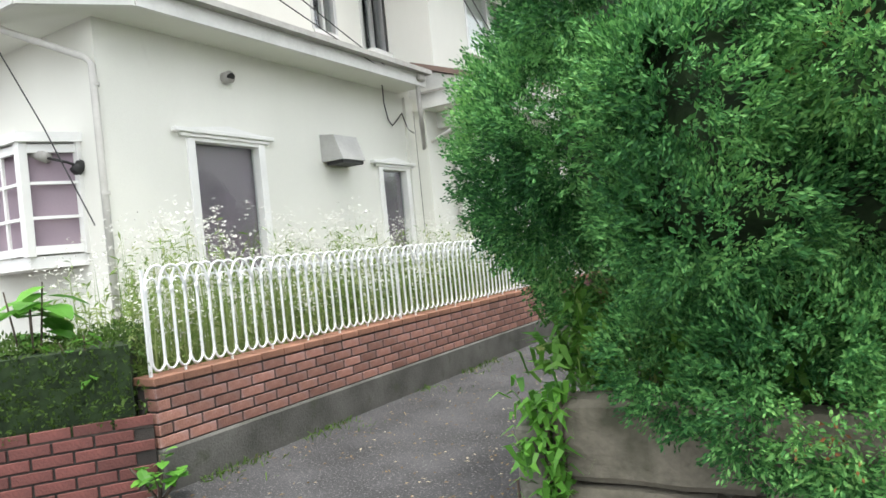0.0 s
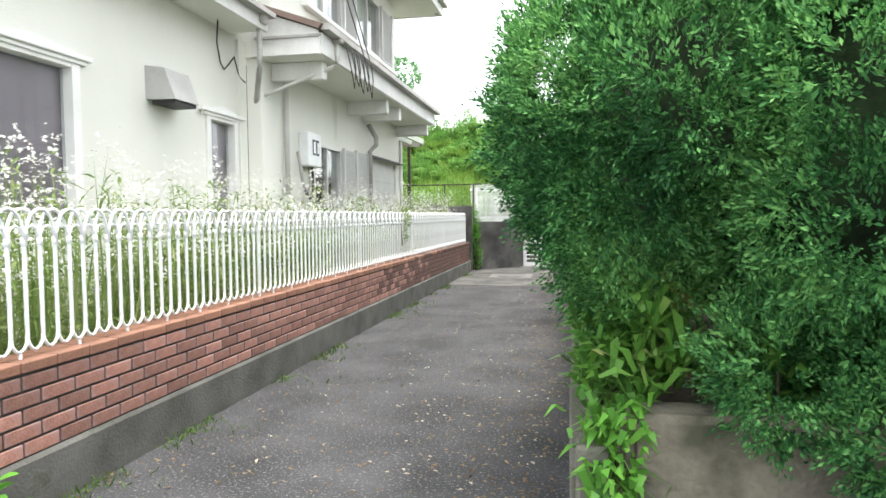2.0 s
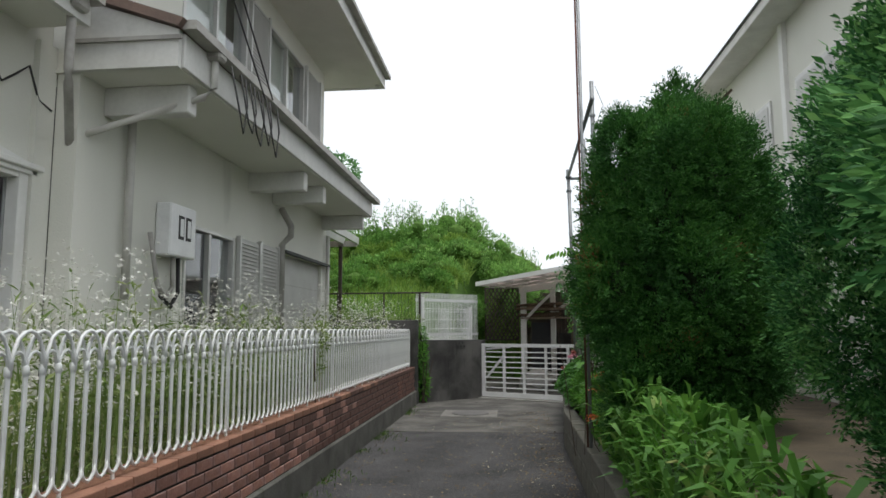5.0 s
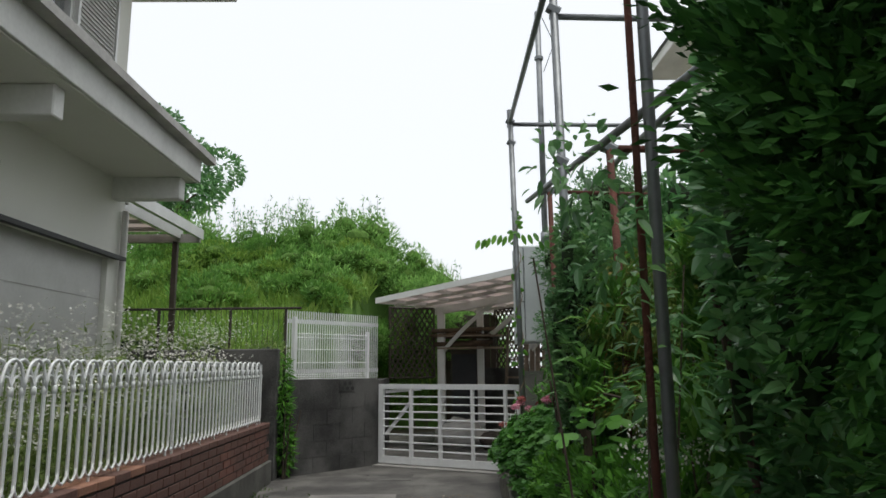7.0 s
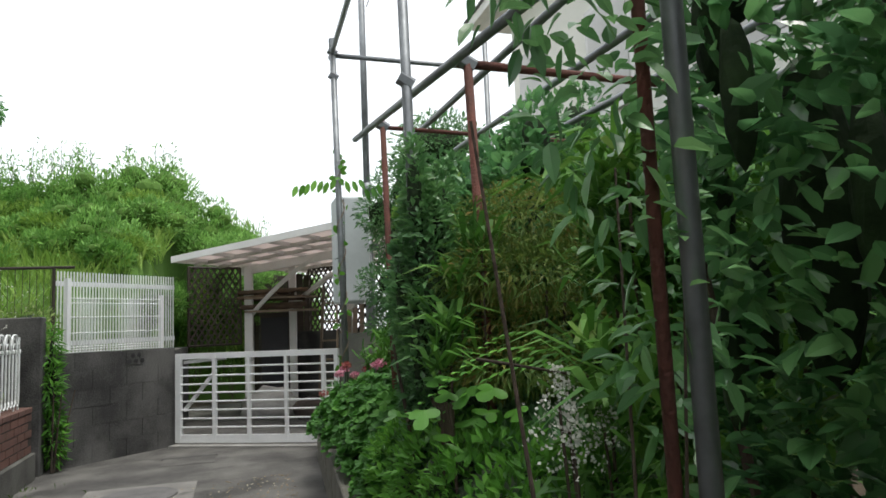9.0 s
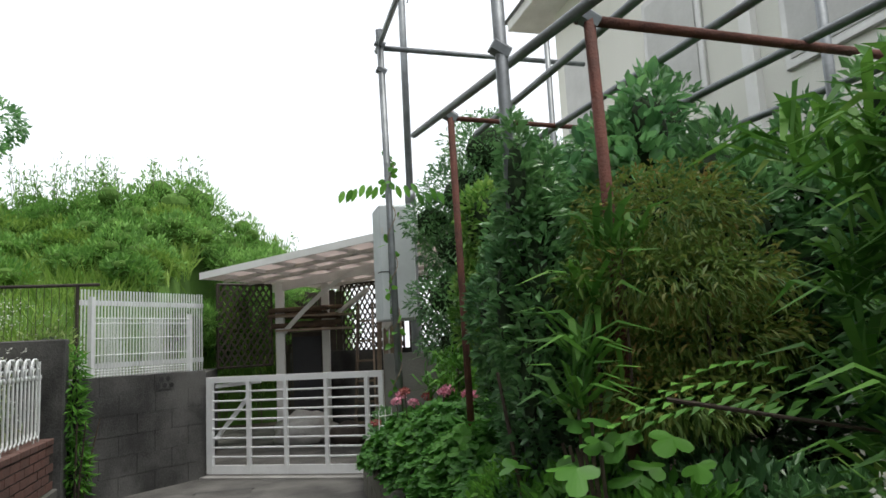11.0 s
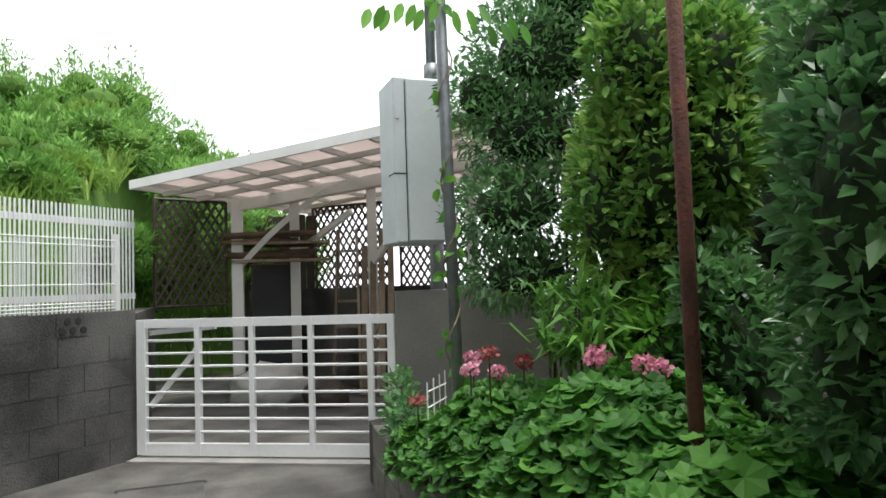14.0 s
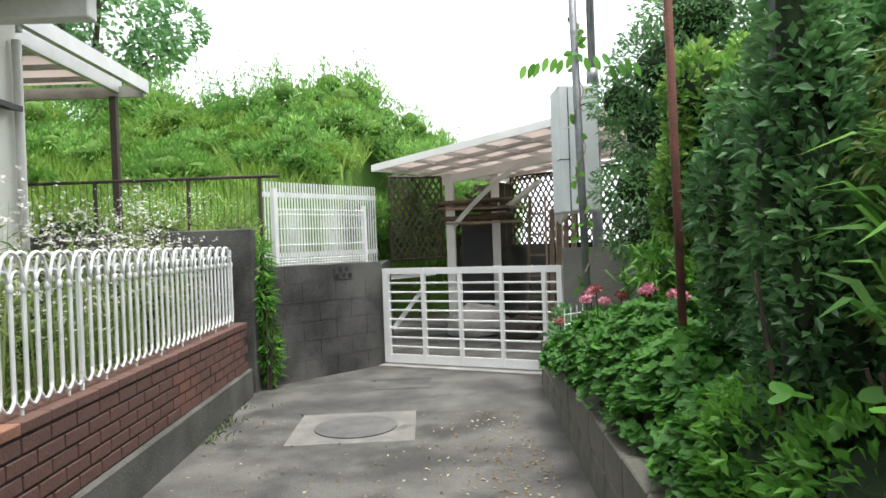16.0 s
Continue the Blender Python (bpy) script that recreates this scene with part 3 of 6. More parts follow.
def window(y0, y1, z0, z1, x, style, label=""):
    w = part("window", box((x - 0.1, y0 - 0.001, z0 - 0.05), (x + 0.03, y1 + 0.001, z0 + 0.001), 0.004), M_TRIM, HOUSE, label)
    t = 0.07 if style == "pediment" else 0.035
    fm = M_TRIM if style == "pediment" else M_ALU
    k = x + (0.025 if style == "pediment" else 0.012)
    for lo, hi in (((x - 0.1, y0 - 0.02, z0), (k, y0 + t, z1)), ((x - 0.1, y1 - t, z0), (k, y1 + 0.02, z1)), ((x - 0.1, y0 + t, z1 - t), (k - 0.003, y1 - t, z1)), ((x - 0.1, y0 + t, z0), (k - 0.003, y1 - t, z0 + t * 0.7))):
        part("frame", box(lo, hi, 0.004), fm, w)
    if style == "pediment":
        part("cornice", box((x - 0.02, y0 - 0.17, z1), (x + 0.07, y1 + 0.13, z1 + 0.045), 0.008), M_TRIM, w)
        part("cornice", box((x - 0.02, y0 - 0.10, z1 - 0.035), (x + 0.045, y1 + 0.08, z1), 0.006), M_TRIM, w)
        bm = bmesh.new()
        pts = [(y0 - 0.05, z1 + 0.045), (y1 + 0.02, z1 + 0.045), ((y0 + y1) / 2, z1 + 0.105)]
        a = [bm.verts.new((x + 0.045, *p)) for p in pts]
        b = [bm.verts.new((x - 0.01, *p)) for p in pts]
        bm.faces.new(a), bm.faces.new(b[::-1])
        for i in range(3):
            bm.faces.new((a[i], b[i], b[(i + 1) % 3], a[(i + 1) % 3]))
        part("pediment", bm, M_TRIM, w)
        part("blind", box((x - 0.15, y0, z0), (x - 0.12, y1, z1)), M_BLIND, w, "drawn mauve blind")
        pane((x - 0.075, y0 + t, z0 + t * 0.7), (x - 0.07, y1 - t, z1 - t), w)
    else:
        ym = (y0 + y1) / 2
        part("sash", box((x - 0.07, ym - 0.025, z0 + 0.03), (x - 0.01, ym + 0.025, z1 - 0.03)), M_ALU, w)
        pane((x - 0.06, y0 + t, z0 + 0.025), (x - 0.055, y1 - t, z1 - t), w)
        if style == "curtain":
            part("curtain", box((x - 0.16, y0 + 0.05, z0), (x - 0.13, y1 - 0.35, z1)), M_SOFFIT, w, "pale drawn curtain")
    return w


window(*W1, -1.65, "pediment", "tall window with white cornice and mauve blind")
window(*W2, -1.65, "pediment", "narrow window with white pediment and mauve blind")
window(*W3, -1.42, "sliding", "aluminium sliding window, half open")
window(*U1, -1.5, "curtain", "upper sliding window with pale curtain")
window(*U2, -1.5, "curtain", "upper sliding window with pale curtain")
window(*U3, -2.45, "curtain", "narrow upper window")
window(*U4, -2.45, "curtain", "narrow upper window with deep sill")
part("sill", box((-2.47, 5.68, 4.22), (-2.2, 6.42, 4.35), 0.01), M_TRIM, HOUSE)
part("sill", box((-1.52, 7.2, 4.36), (-1.40, 12.4, 4.43), 0.008), M_TRIM, HOUSE)
part("interior", box((-2.0, 0.95, 0.0), (-1.86, 12.2, 3.3)), M_DARKROOM, HOUSE)
part("interior", box((-2.1, 6.4, 3.9), (-1.95, 12.2, 5.8)), M_DARKROOM, HOUSE)
part("interior", box((-2.95, 2.9, 3.9), (-2.8, 7.8, 6.4)), M_DARKROOM, HOUSE)


def shutter(y0, y1, z0, z1, x):
    s = part("shutter", box((x, y0, z0), (x + 0.03, y1, z1), 0.003), M_SHUTTER, HOUSE, "grey louvred storm shutter")
    slat = mesh_of("slat", box((0, 0, 0), (0.018, y1 - y0 - 0.08, 0.022), 0.003), M_SHUTTER)
    k = 0
    z = z0 + 0.05
    while z < z1 - 0.05:
        piece("slat", slat, s, (x + 0.03, y0 + 0.04, z))
        z += 0.045
    for a, b in (((x, y0 - 0.02, z0 - 0.02), (x + 0.06, y0 + 0.02, z1 + 0.02)), ((x, y1 - 0.02, z0 - 0.02), (x + 0.06, y1 + 0.02, z1 + 0.02))):
        part("frame", box(a, b, 0.004), M_ALU, s)
    return s


shutter(8.62, 9.25, 1.18, 2.42, -1.415)
shutter(9.3, 9.95, 1.15, 2.44, -1.415)
shutter(8.98, 9.62, 4.45, 5.55, -1.495)
shutter(11.33, 12.1, 4.5, 5.55, -1.495)
# recessed back entrance, closed with grey boards
part("door", box((-1.52, 10.22, 0.2), (-1.47, 12.18, 2.42)), M_SHUTTER, HOUSE, "tall grey boarded panel")
for k in range(5):
    part("board_joint", box((-1.471, 10.22, 0.55 + 0.36 * k), (-1.465, 12.18, 0.556 + 0.36 * k)), M_GUTTER, HOUSE)
part("awning", hexa([(-1.42, 10.05, 2.42), (-1.30, 10.05, 2.40), (-1.30, 12.35, 2.40), (-1.42, 12.35, 2.42)], [(-1.42, 10.05, 2.46), (-1.30, 10.05, 2.44), (-1.30, 12.35, 2.44), (-1.42, 12.35, 2.46)]), M_BLACK, HOUSE, "thin dark drip board")

# lower eave of the front block, with chamfered corner
EA = [(-1.2, 5.35), (-1.2, 1.0), (-1.75, 0.35), (-9.0, 0.35), (-9.0, 0.95), (-1.9, 0.95), (-1.9, 5.35)]
part("soffit", prism(EA, 3.50, 3.53), M_PLASTER, HOUSE)
for a, b in zip(EA[:3], EA[1:4]):
    part("fascia", beam((*a, 3.58), (*b, 3.58), 0.04, 0.19), M_FASCIA, HOUSE)
    d = (Vector(b) - Vector(a)).normalized()
    o = Vector((-d.y, d.x)) * (-0.07)
    part("gutter", beam((a[0] - o.x, a[1] - o.y, 3.665), (b[0] - o.x, b[1] - o.y, 3.665), 0.11, 0.06), M_GUTTER, HOUSE, "grey rain gutter")
part("roof", hexa([(-1.2, 0.95, 3.66), (-1.2, 5.4, 3.66), (-2.5, 5.4, 4.10), (-2.5, 0.95, 4.10)], [(-1.17, 0.95, 3.71), (-1.17, 5.4, 3.71), (-2.5, 5.4, 4.16), (-2.5, 0.95, 4.16)]), M_ROOF, HOUSE, "brown tiled lower roof")
part("roof", hexa([(-1.75, 0.33, 3.66), (-1.2, 1.0, 3.66), (-2.5, 2.7, 4.13), (-9, 2.7, 4.13)], [(-1.75, 0.31, 3.71), (-1.17, 1.0, 3.71), (-2.5, 2.7, 4.19), (-9, 2.7, 4.19)]), M_ROOF, HOUSE)
# eave of the rear block: boxed end, soffit, fascia, gutter, roof
part("soffit", box((-1.62, 5.60, 3.26), (-0.64, 12.45, 3.30)), M_PLASTER, HOUSE)
for y in (5.56, 12.40):
    part("eave_end", hexa([(-1.5, y, 3.26), (-0.63, y, 3.26), (-0.63, y + 0.05, 3.26), (-1.5, y + 0.05, 3.26)], [(-1.5, y, 3.84), (-0.63, y, 3.54), (-0.63, y + 0.05, 3.54), (-1.5, y + 0.05, 3.84)]), M_FASCIA, HOUSE)
part("fascia", box((-0.66, 5.62, 3.27), (-0.61, 12.46, 3.53), 0.005), M_FASCIA, HOUSE)
part("lap_board", box((-1.45, 5.535, 3.46), (-0.6, 5.558, 3.49)), M_GUTTER, HOUSE)
part("gutter", beam((-0.55, 5.56, 3.57), (-0.55, 12.6, 3.54), 0.11, 0.07), M_GUTTER, HOUSE, "grey rain gutter")
part("roof", hexa([(-0.61, 5.5, 3.54), (-0.61, 12.55, 3.54), (-1.5, 12.55, 3.86), (-1.5, 5.5, 3.86)], [(-0.57, 5.5, 3.60), (-0.57, 12.55, 3.60), (-1.5, 12.55, 3.93), (-1.5, 5.5, 3.93)]), M_ROOF, HOUSE, "brown tiled rear roof")
for y in (6.0, 9.0, 9.85, 12.25):
    part("bracket", box((-1.42, y - 0.07, 3.03), (-0.72, y + 0.07, 3.26), 0.01), M_FASCIA, HOUSE)
# upper eave
part("upper_soffit", box((-2.6, 5.4, 5.86), (-0.58, 13.25, 5.90)), M_SOFFIT, HOUSE)
part("upper_fascia", box((-0.60, 5.4, 5.84), (-0.55, 13.28, 6.06), 0.005), M_FASCIA, HOUSE)
part("upper_fascia", box((-8, 13.23, 5.84), (-0.60, 13.28, 6.06), 0.005), M_FASCIA, HOUSE)
part("upper_gutter", beam((-0.49, 5.4, 6.08), (-0.49, 13.3, 6.06), 0.1, 0.07), M_GUTTER, HOUSE)
part("upper_roof", hexa([(-0.58, 5.3, 6.05), (-0.58, 13.3, 6.05), (-5, 13.3, 7.4), (-5, 5.3, 7.4)], [(-0.52, 5.3, 6.12), (-0.52, 13.3, 6.12), (-5, 13.3, 7.48), (-5, 5.3, 7.48)]), M_ROOF, HOUSE)
part("upper_roof", hexa([(-1.9, 2.0, 6.6), (-1.9, 8.2, 6.6), (-6, 8.2, 7.6), (-6, 2.0, 7.6)], [(-1.9, 2.0, 6.7), (-1.9, 8.2, 6.7), (-6, 8.2, 7.7), (-6, 2.0, 7.7)]), M_ROOF, HOUSE)

# bay window in the front wall
bay = part("bay_window", prism([(-2.0, 0.9), (-2.2, 0.52), (-3.4, 0.52), (-3.6, 0.9)], 1.45, 1.55), M_TRIM, HOUSE, "white bay window with small panes")
part("bay_roof", prism([(-1.93, 0.9), (-2.15, 0.46), (-3.45, 0.46), (-3.67, 0.9)], 2.50, 2.58), M_TRIM, bay)
part("bay_blind", beam((-2.26, 0.60, 2.02), (-3.36, 0.60, 2.02), 0.02, 0.9), M_BLIND, bay)
part("bay_blind", beam((-2.06, 0.88, 2.02), (-2.24, 0.60, 2.02), 0.02, 0.9), M_BLIND, bay)
for (xa, ya), (xb, yb), cols in (((-2.0, 0.9), (-2.2, 0.52), 1), ((-2.2, 0.52), (-3.4, 0.52), 4)):
    for i in range(1 if cols > 1 else 0, cols + 1):
        u = i / cols
        p = (xa + (xb - xa) * u, ya + (yb - ya) * u)
        w = 0.07 if i in (0, cols) else 0.025
        part("mullion", box((p[0] - w / 2, p[1] - w / 2, 1.55), (p[0] + w / 2, p[1] + w / 2, 2.5)), M_TRIM, bay)
    for z in (1.6, 1.87, 2.16, 2.45):
        part("glazing_bar", beam((xa, ya, z), (xb, yb, z), 0.035, 0.025 if z not in (1.6, 2.45) else 0.07), M_TRIM, bay)

# rainwater pipes
dp = part("drainpipe", tube([(-2.4, 0.3, 3.58), (-2.2, 0.5, 3.42), (-1.66, 0.82, 3.14), (-1.62, 0.85, 3.08), (-1.62, 0.86, 0.3)], 0.03, 8), M_PIPE, HOUSE, "pale corner rainwater pipe", True)
for z in (1.0, 2.0, 2.9):
    part("clip", tube([(-1.62, 0.86, z), (-1.62, 0.86, z + 0.03)], 0.038, 8), M_PIPE, dp)
dp = part("drainpipe", tube([(-1.22, 5.2, 3.6), (-1.22, 5.2, 3.12), (-1.25, 5.25, 3.04), (-1.50, 5.66, 2.72), (-1.53, 5.70, 2.64), (-1.53, 5.70, 0.25)], 0.033, 8), M_GUTTER, HOUSE, "grey rainwater pipe", True)
part("hopper", box((-1.29, 5.12, 3.54), (-1.13, 5.28, 3.70), 0.02), M_GUTTER, dp)
for z in (0.9, 1.7, 2.5):
    part("clip", tube([(-1.53, 5.70, z), (-1.53, 5.70, z + 0.03)], 0.041, 8), M_GUTTER, dp)
dp = part("drainpipe", tube([(-0.57, 6.05, 3.55), (-0.57, 6.05, 3.27), (-0.64, 6.02, 3.18), (-1.35, 5.76, 2.86), (-1.5, 5.72, 2.8)], 0.027, 8), M_PIPE, HOUSE, "pale slanting rainwater pipe", True)
part("hopper", box((-0.64, 5.98, 3.48), (-0.50, 6.12, 3.60), 0.02), M_GUTTER, dp)
dp = part("drainpipe", tube([(-1.36, 6.25, 3.2), (-1.36, 6.25, 1.6)], 0.035, 8), M_PIPE, HOUSE, "", True)
dp = part("drainpipe", tube([(-1.36, 9.98, 3.0), (-1.22, 9.98, 2.75), (-1.22, 9.98, 2.62), (-1.34, 9.98, 2.5), (-1.34, 9.98, 0.3)], 0.045, 8), M_GUTTER, HOUSE, "thick grey downpipe with swan neck", True)
part("drainpipe", tube([(-1.37, 12.42, 2.95), (-1.37, 12.42, 0.3)], 0.035, 8), M_PIPE, HOUSE, "", True)
part("drainpipe", tube([(-0.62, 13.15, 6.0), (-0.66, 13.1, 5.84)], 0.05, 8), M_PIPE, HOUSE, "", True)

# vents and lamp on the wall
hood = thing("vent_hood", (-1.65, 3.85, 2.45), "sheet-metal extractor hood on the cream wall", "vent")
part("hood", hexa([(-1.65, 3.62, 2.44), (-1.36, 3.66, 2.44), (-1.36, 4.08, 2.44), (-1.65, 4.12, 2.44)], [(-1.65, 3.62, 2.76), (-1.47, 3.66, 2.74), (-1.47, 4.08, 2.74), (-1.65, 4.12, 2.76)]), M_HOOD, hood)
part("grille", box((-1.62, 3.68, 2.40), (-1.38, 4.06, 2.442)), M_BLACK, hood, "dark underside grille")
rv = thing("round_vent", (-1.65, 2.27, 3.2), "small round dark vent below the eave", "vent")
part("cowl", tube([(-1.66, 2.27, 3.2), (-1.56, 2.27, 3.2)], 0.06, 14), M_GUTTER, rv, "", True)
part("mesh_disc", tube([(-1.562, 2.27, 3.2), (-1.552, 2.27, 3.19)], 0.045, 14), M_BLACK, rv)
part("back_plate", box((-1.66, 2.18, 3.1), (-1.645, 2.36, 3.3), 0.005), M_PLASTER, rv)
sp = thing("wall_spotlight", (-2.1, 0.9, 2.3), "grey tubular security lamp with black head", "lamp")
part("tube_body", tube([(-2.35, 0.62, 2.48), (-2.06, 0.66, 2.36)], 0.045, 10), M_GUTTER, sp, "", True)
part("arm", tube([(-2.06, 0.66, 2.36), (-1.98, 0.78, 2.32), (-1.98, 0.9, 2.28)], 0.012, 6), M_BLACK, sp)
part("socket", tube([(-1.98, 0.91, 2.32), (-1.98, 0.84, 2.24)], 0.05, 10), M_BLACK, sp, "", True)

mb = thing("meter_box", (-1.41, 7.0, 2.0), "white electricity meter box with two dark windows", "meter box")
part("case", box((-1.415, 6.78, 2.02), (-1.27, 7.28, 2.50), 0.012), M_WHITE, mb)
for y in (6.98, 7.12):
    part("dial_frame", box((-1.272, y - 0.05, 2.18), (-1.262, y + 0.05, 2.40), 0.004), M_BLACK, mb, "black-rimmed dial window")
    part("dial", box((-1.264, y - 0.03, 2.21), (-1.258, y + 0.03, 2.37)), M_WHITE, mb)
part("conduit", tube([(-1.35, 7.0, 2.02), (-1.34, 7.0, 1.75), (-1.33, 6.85, 1.62), (-1.33, 6.7, 1.75), (-1.36, 6.6, 2.2)], 0.022, 8), M_GUTTER, mb, "grey flexible conduit", True)
part("conduit", tube([(-1.35, 7.1, 2.02), (-1.34, 7.1, 1.7), (-1.33, 6.95, 1.56), (-1.33, 6.75, 1.66)], 0.02, 8), M_BLACK, mb, "", True)


def sagging(a, b, sag, n=10):
    a, b = Vector(a), Vector(b)
    return [a.lerp(b, i / n) + Vector((0, 0, -sag * 4 * (i / n) * (1 - i / n))) for i in range(n + 1)]


cab = thing("overhead_cables", (-0.5, 6.2, 3.6), "thin black service cables looped along the eave", "cable")
part("cable", tube(sagging((-1.2, 4.5, 3.55), (-0.9, -1.5, 5.0), 0.1), 0.007, 5), M_BLACK, cab)
part("cable", tube(sagging((-1.2, 4.7, 3.55), (-0.9, -1.2, 5.4), 0.1), 0.007, 5), M_BLACK, cab)
part("cable", tube(sagging((-0.4, 6.7, 3.4), (0.6, -3.0, 8.5), 0.2), 0.008, 5), M_BLACK, cab)
part("cable", tube(sagging((-0.4, 6.9, 3.45), (0.7, -3.0, 8.6), 0.2), 0.008, 5), M_BLACK, cab)
part("cable", tube([(-1.25, 4.3, 3.55), (-1.55, 4.85, 3.5), (-1.62, 4.95, 3.3), (-1.61, 5.0, 3.08), (-1.62, 5.1, 3.02), (-1.61, 5.2, 3.1), (-1.62, 5.35, 3.22), (-1.61, 5.45, 3.0), (-1.6, 5.58, 2.96)], 0.009, 5), M_BLACK, cab)
for k in range(5):
    y = 6.2 + 0.2 * k
    part("loop", tube([(-0.5, y, 3.5), (-0.44, y + 0.04, 3.15 - 0.05 * (k % 3)), (-0.45, y + 0.16, 2.98 + 0.06 * (k % 2)), (-0.46, y + 0.26, 3.25), (-0.5, y + 0.3, 3.5)], 0.008, 5), M_BLACK, cab, "", True)
part("wall_wire", tube([(-1.63, 0.75, 1.75), (-2.0, 0.62, 2.6), (-2.2, 0.4, 3.3)], 0.006, 5), M_BLACK, cab)

# ---------------------------------------------------------------- terrace roof behind the house
PG = thing("terrace_roof", (-3, 13.8, 0.6), "grey aluminium terrace roof frame with clear sheets", "terrace roof")
for a, b in (((-1.45, 12.62, 3.2), (-1.45, 15.05, 3.2)), ((-1.75, 12.62, 3.2), (-1.75, 15.05, 3.2))):
    part("side_rail", beam(a, b, 0.06, 0.14), M_ALU, PG)
for y in (12.62, 15.0):
    part("cross_rail", beam((-1.45, y, 3.14), (-5.8, y, 3.14), 0.06, 0.12), M_GUTTER, PG)
for y in (13.1, 13.6, 14.1, 14.6):
    part("batten", beam((-1.75, y, 3.2), (-5.8, y, 3.2), 0.035, 0.05), M_GUTTER, PG)
for x in (-1.8, -3.0, -5.2):
    part("post", box((x - 0.035, 14.97, 0.5), (x + 0.035, 15.04, 3.1)), M_LATTICE, PG, "dark post with climbing weeds")
for k in range(4):
    part("sheet", box((-5.7 + k * 1.0, 12.7, 3.235), (-4.72 + k * 1.0, 14.95, 3.24)), M_SHEET, PG, "milky polycarbonate sheet")
SCR = thing("corrugated_screen", (-3.6, 15.0, 0.8), "upright corrugated clear plastic screen", "screen")
part("screen_sheet", box((-4.6, 14.99, 0.9), (-2.85, 15.01, 2.7)), M_SHEET, SCR)
for k in range(14):
    part("rib", tube([(-4.55 + k * 0.13, 14.98, 0.9), (-4.55 + k * 0.13, 14.98, 2.7)], 0.012, 5), M_SHEET, SCR)

# ---------------------------------------------------------------- gate
G0, G1 = Vector((1.19, 14.71, 0)), Vector((2.91, 13.78, 0))
GD = (G1 - G0).normalized()
GL = (G1 - G0).length
GATE = thing("gate", G0, "white painted steel swing gate with horizontal bars", "gate")


def gp(s, z, n=0.0):
    q = G0 + GD * s + Vector((GD.y, -GD.x, 0)) * n
    return (q.x, q.y, z)


part("top_rail", beam(gp(0, 1.03), gp(GL, 1.03), 0.04, 0.065), M_WHITE, GATE)
part("bottom_rail", beam(gp(0, 0.085), gp(GL, 0.085), 0.04, 0.09), M_WHITE, GATE)
for s, w in ((0.0, 0.07), (GL * 0.235, 0.04), (GL * 0.455, 0.035), (GL * 0.69, 0.035), (GL * 0.92, 0.04), (GL, 0.05)):
    part("stile", hexa([gp(s - w / 2, 0.045, -0.022), gp(s + w / 2, 0.045, -0.022), gp(s + w / 2, 0.045, 0.026), gp(s - w / 2, 0.045, 0.026)], [gp(s - w / 2, 1.062, -0.022), gp(s + w / 2, 1.062, -0.022), gp(s + w / 2, 1.062, 0.026), gp(s - w / 2, 1.062, 0.026)]), M_WHITE, GATE)
for k in range(8):
    z = 0.215 + k * 0.098
    part("bar", tube([gp(0, z), gp(GL, z)], 0.011, 6), M_WHITE, GATE)
part("brace", beam(gp(0.05, 0.40, -0.03), gp(GL * 0.235, 0.86, -0.03), 0.03, 0.04), M_WHITE, GATE)
part("brace", beam(gp(0.05, 0.96, -0.03), gp(GL * 0.30, 1.0, -0.03), 0.03, 0.04), M_WHITE, GATE)
part("threshold", beam(gp(-0.05, 0.01, 0.05), gp(GL, 0.01, 0.05), 0.18, 0.03), M_PALECONC, None)
tagged(bpy.context.scene.objects["threshold"], "low concrete sill below the gate", "threshold", kind="structure")

# raised terrace behind the block wall, with wire panel and slatted screen
TER = tagged(part("terrace", prism([(0.05, 13.86), (1.10, 14.84), (1.13, 17.3), (-0.3, 16.2), (-1.0, 14.2)], -0.05, 1.1), M_BLOCK), "raised terrace edge above the block wall", "terrace", kind="structure")
M0, M1 = Vector((-0.1, 15.2, 0)), Vector((1.10, 16.55, 0))
MD = (M1 - M0).normalized()
MLEN = (M1 - M0).length


def mesh_b(s, n, z):
    q = M0 + MD * s + Vector((MD.y, -MD.x, 0)) * n
    return (q.x, q.y, z)


PANEL = thing("mesh_fence", M0, "white welded wire panel above the block wall", "mesh fence")
for s, zt in ((0.0, 2.02), (1.42, 1.84)):
    part("panel_post", tube([mesh_b(s, 0, 1.08), mesh_b(s, 0, zt)], 0.034, 4), M_WHITE, PANEL)
for k in range(30):
    part("wire", tube([mesh_b(0.05 + k * 0.046, 0, 1.13), mesh_b(0.05 + k * 0.046, 0, 1.78)], 0.0045, 4), M_WHITE, PANEL)
for z in (1.13, 1.16, 1.19, 1.36, 1.55, 1.72, 1.78):
    part("cross_wire", tube([mesh_b(0.0, 0.006, z), mesh_b(1.42, 0.006, z)], 0.006, 4), M_WHITE, PANEL)
PICK = thing("picket_screen", M0, "white slatted screen fence behind the wire panel", "fence")
for k in range(42):
    part("slat", tube([mesh_b(k * 0.044, -0.18, 1.08), mesh_b(k * 0.044, -0.18, 2.12)], 0.0095, 5), M_WHITE, PICK)
for z in (1.24, 1.97):
    part("rail", beam(mesh_b(-0.02, -0.2, z), mesh_b(1.84, -0.2, z), 0.02, 0.06), M_WHITE, PICK)

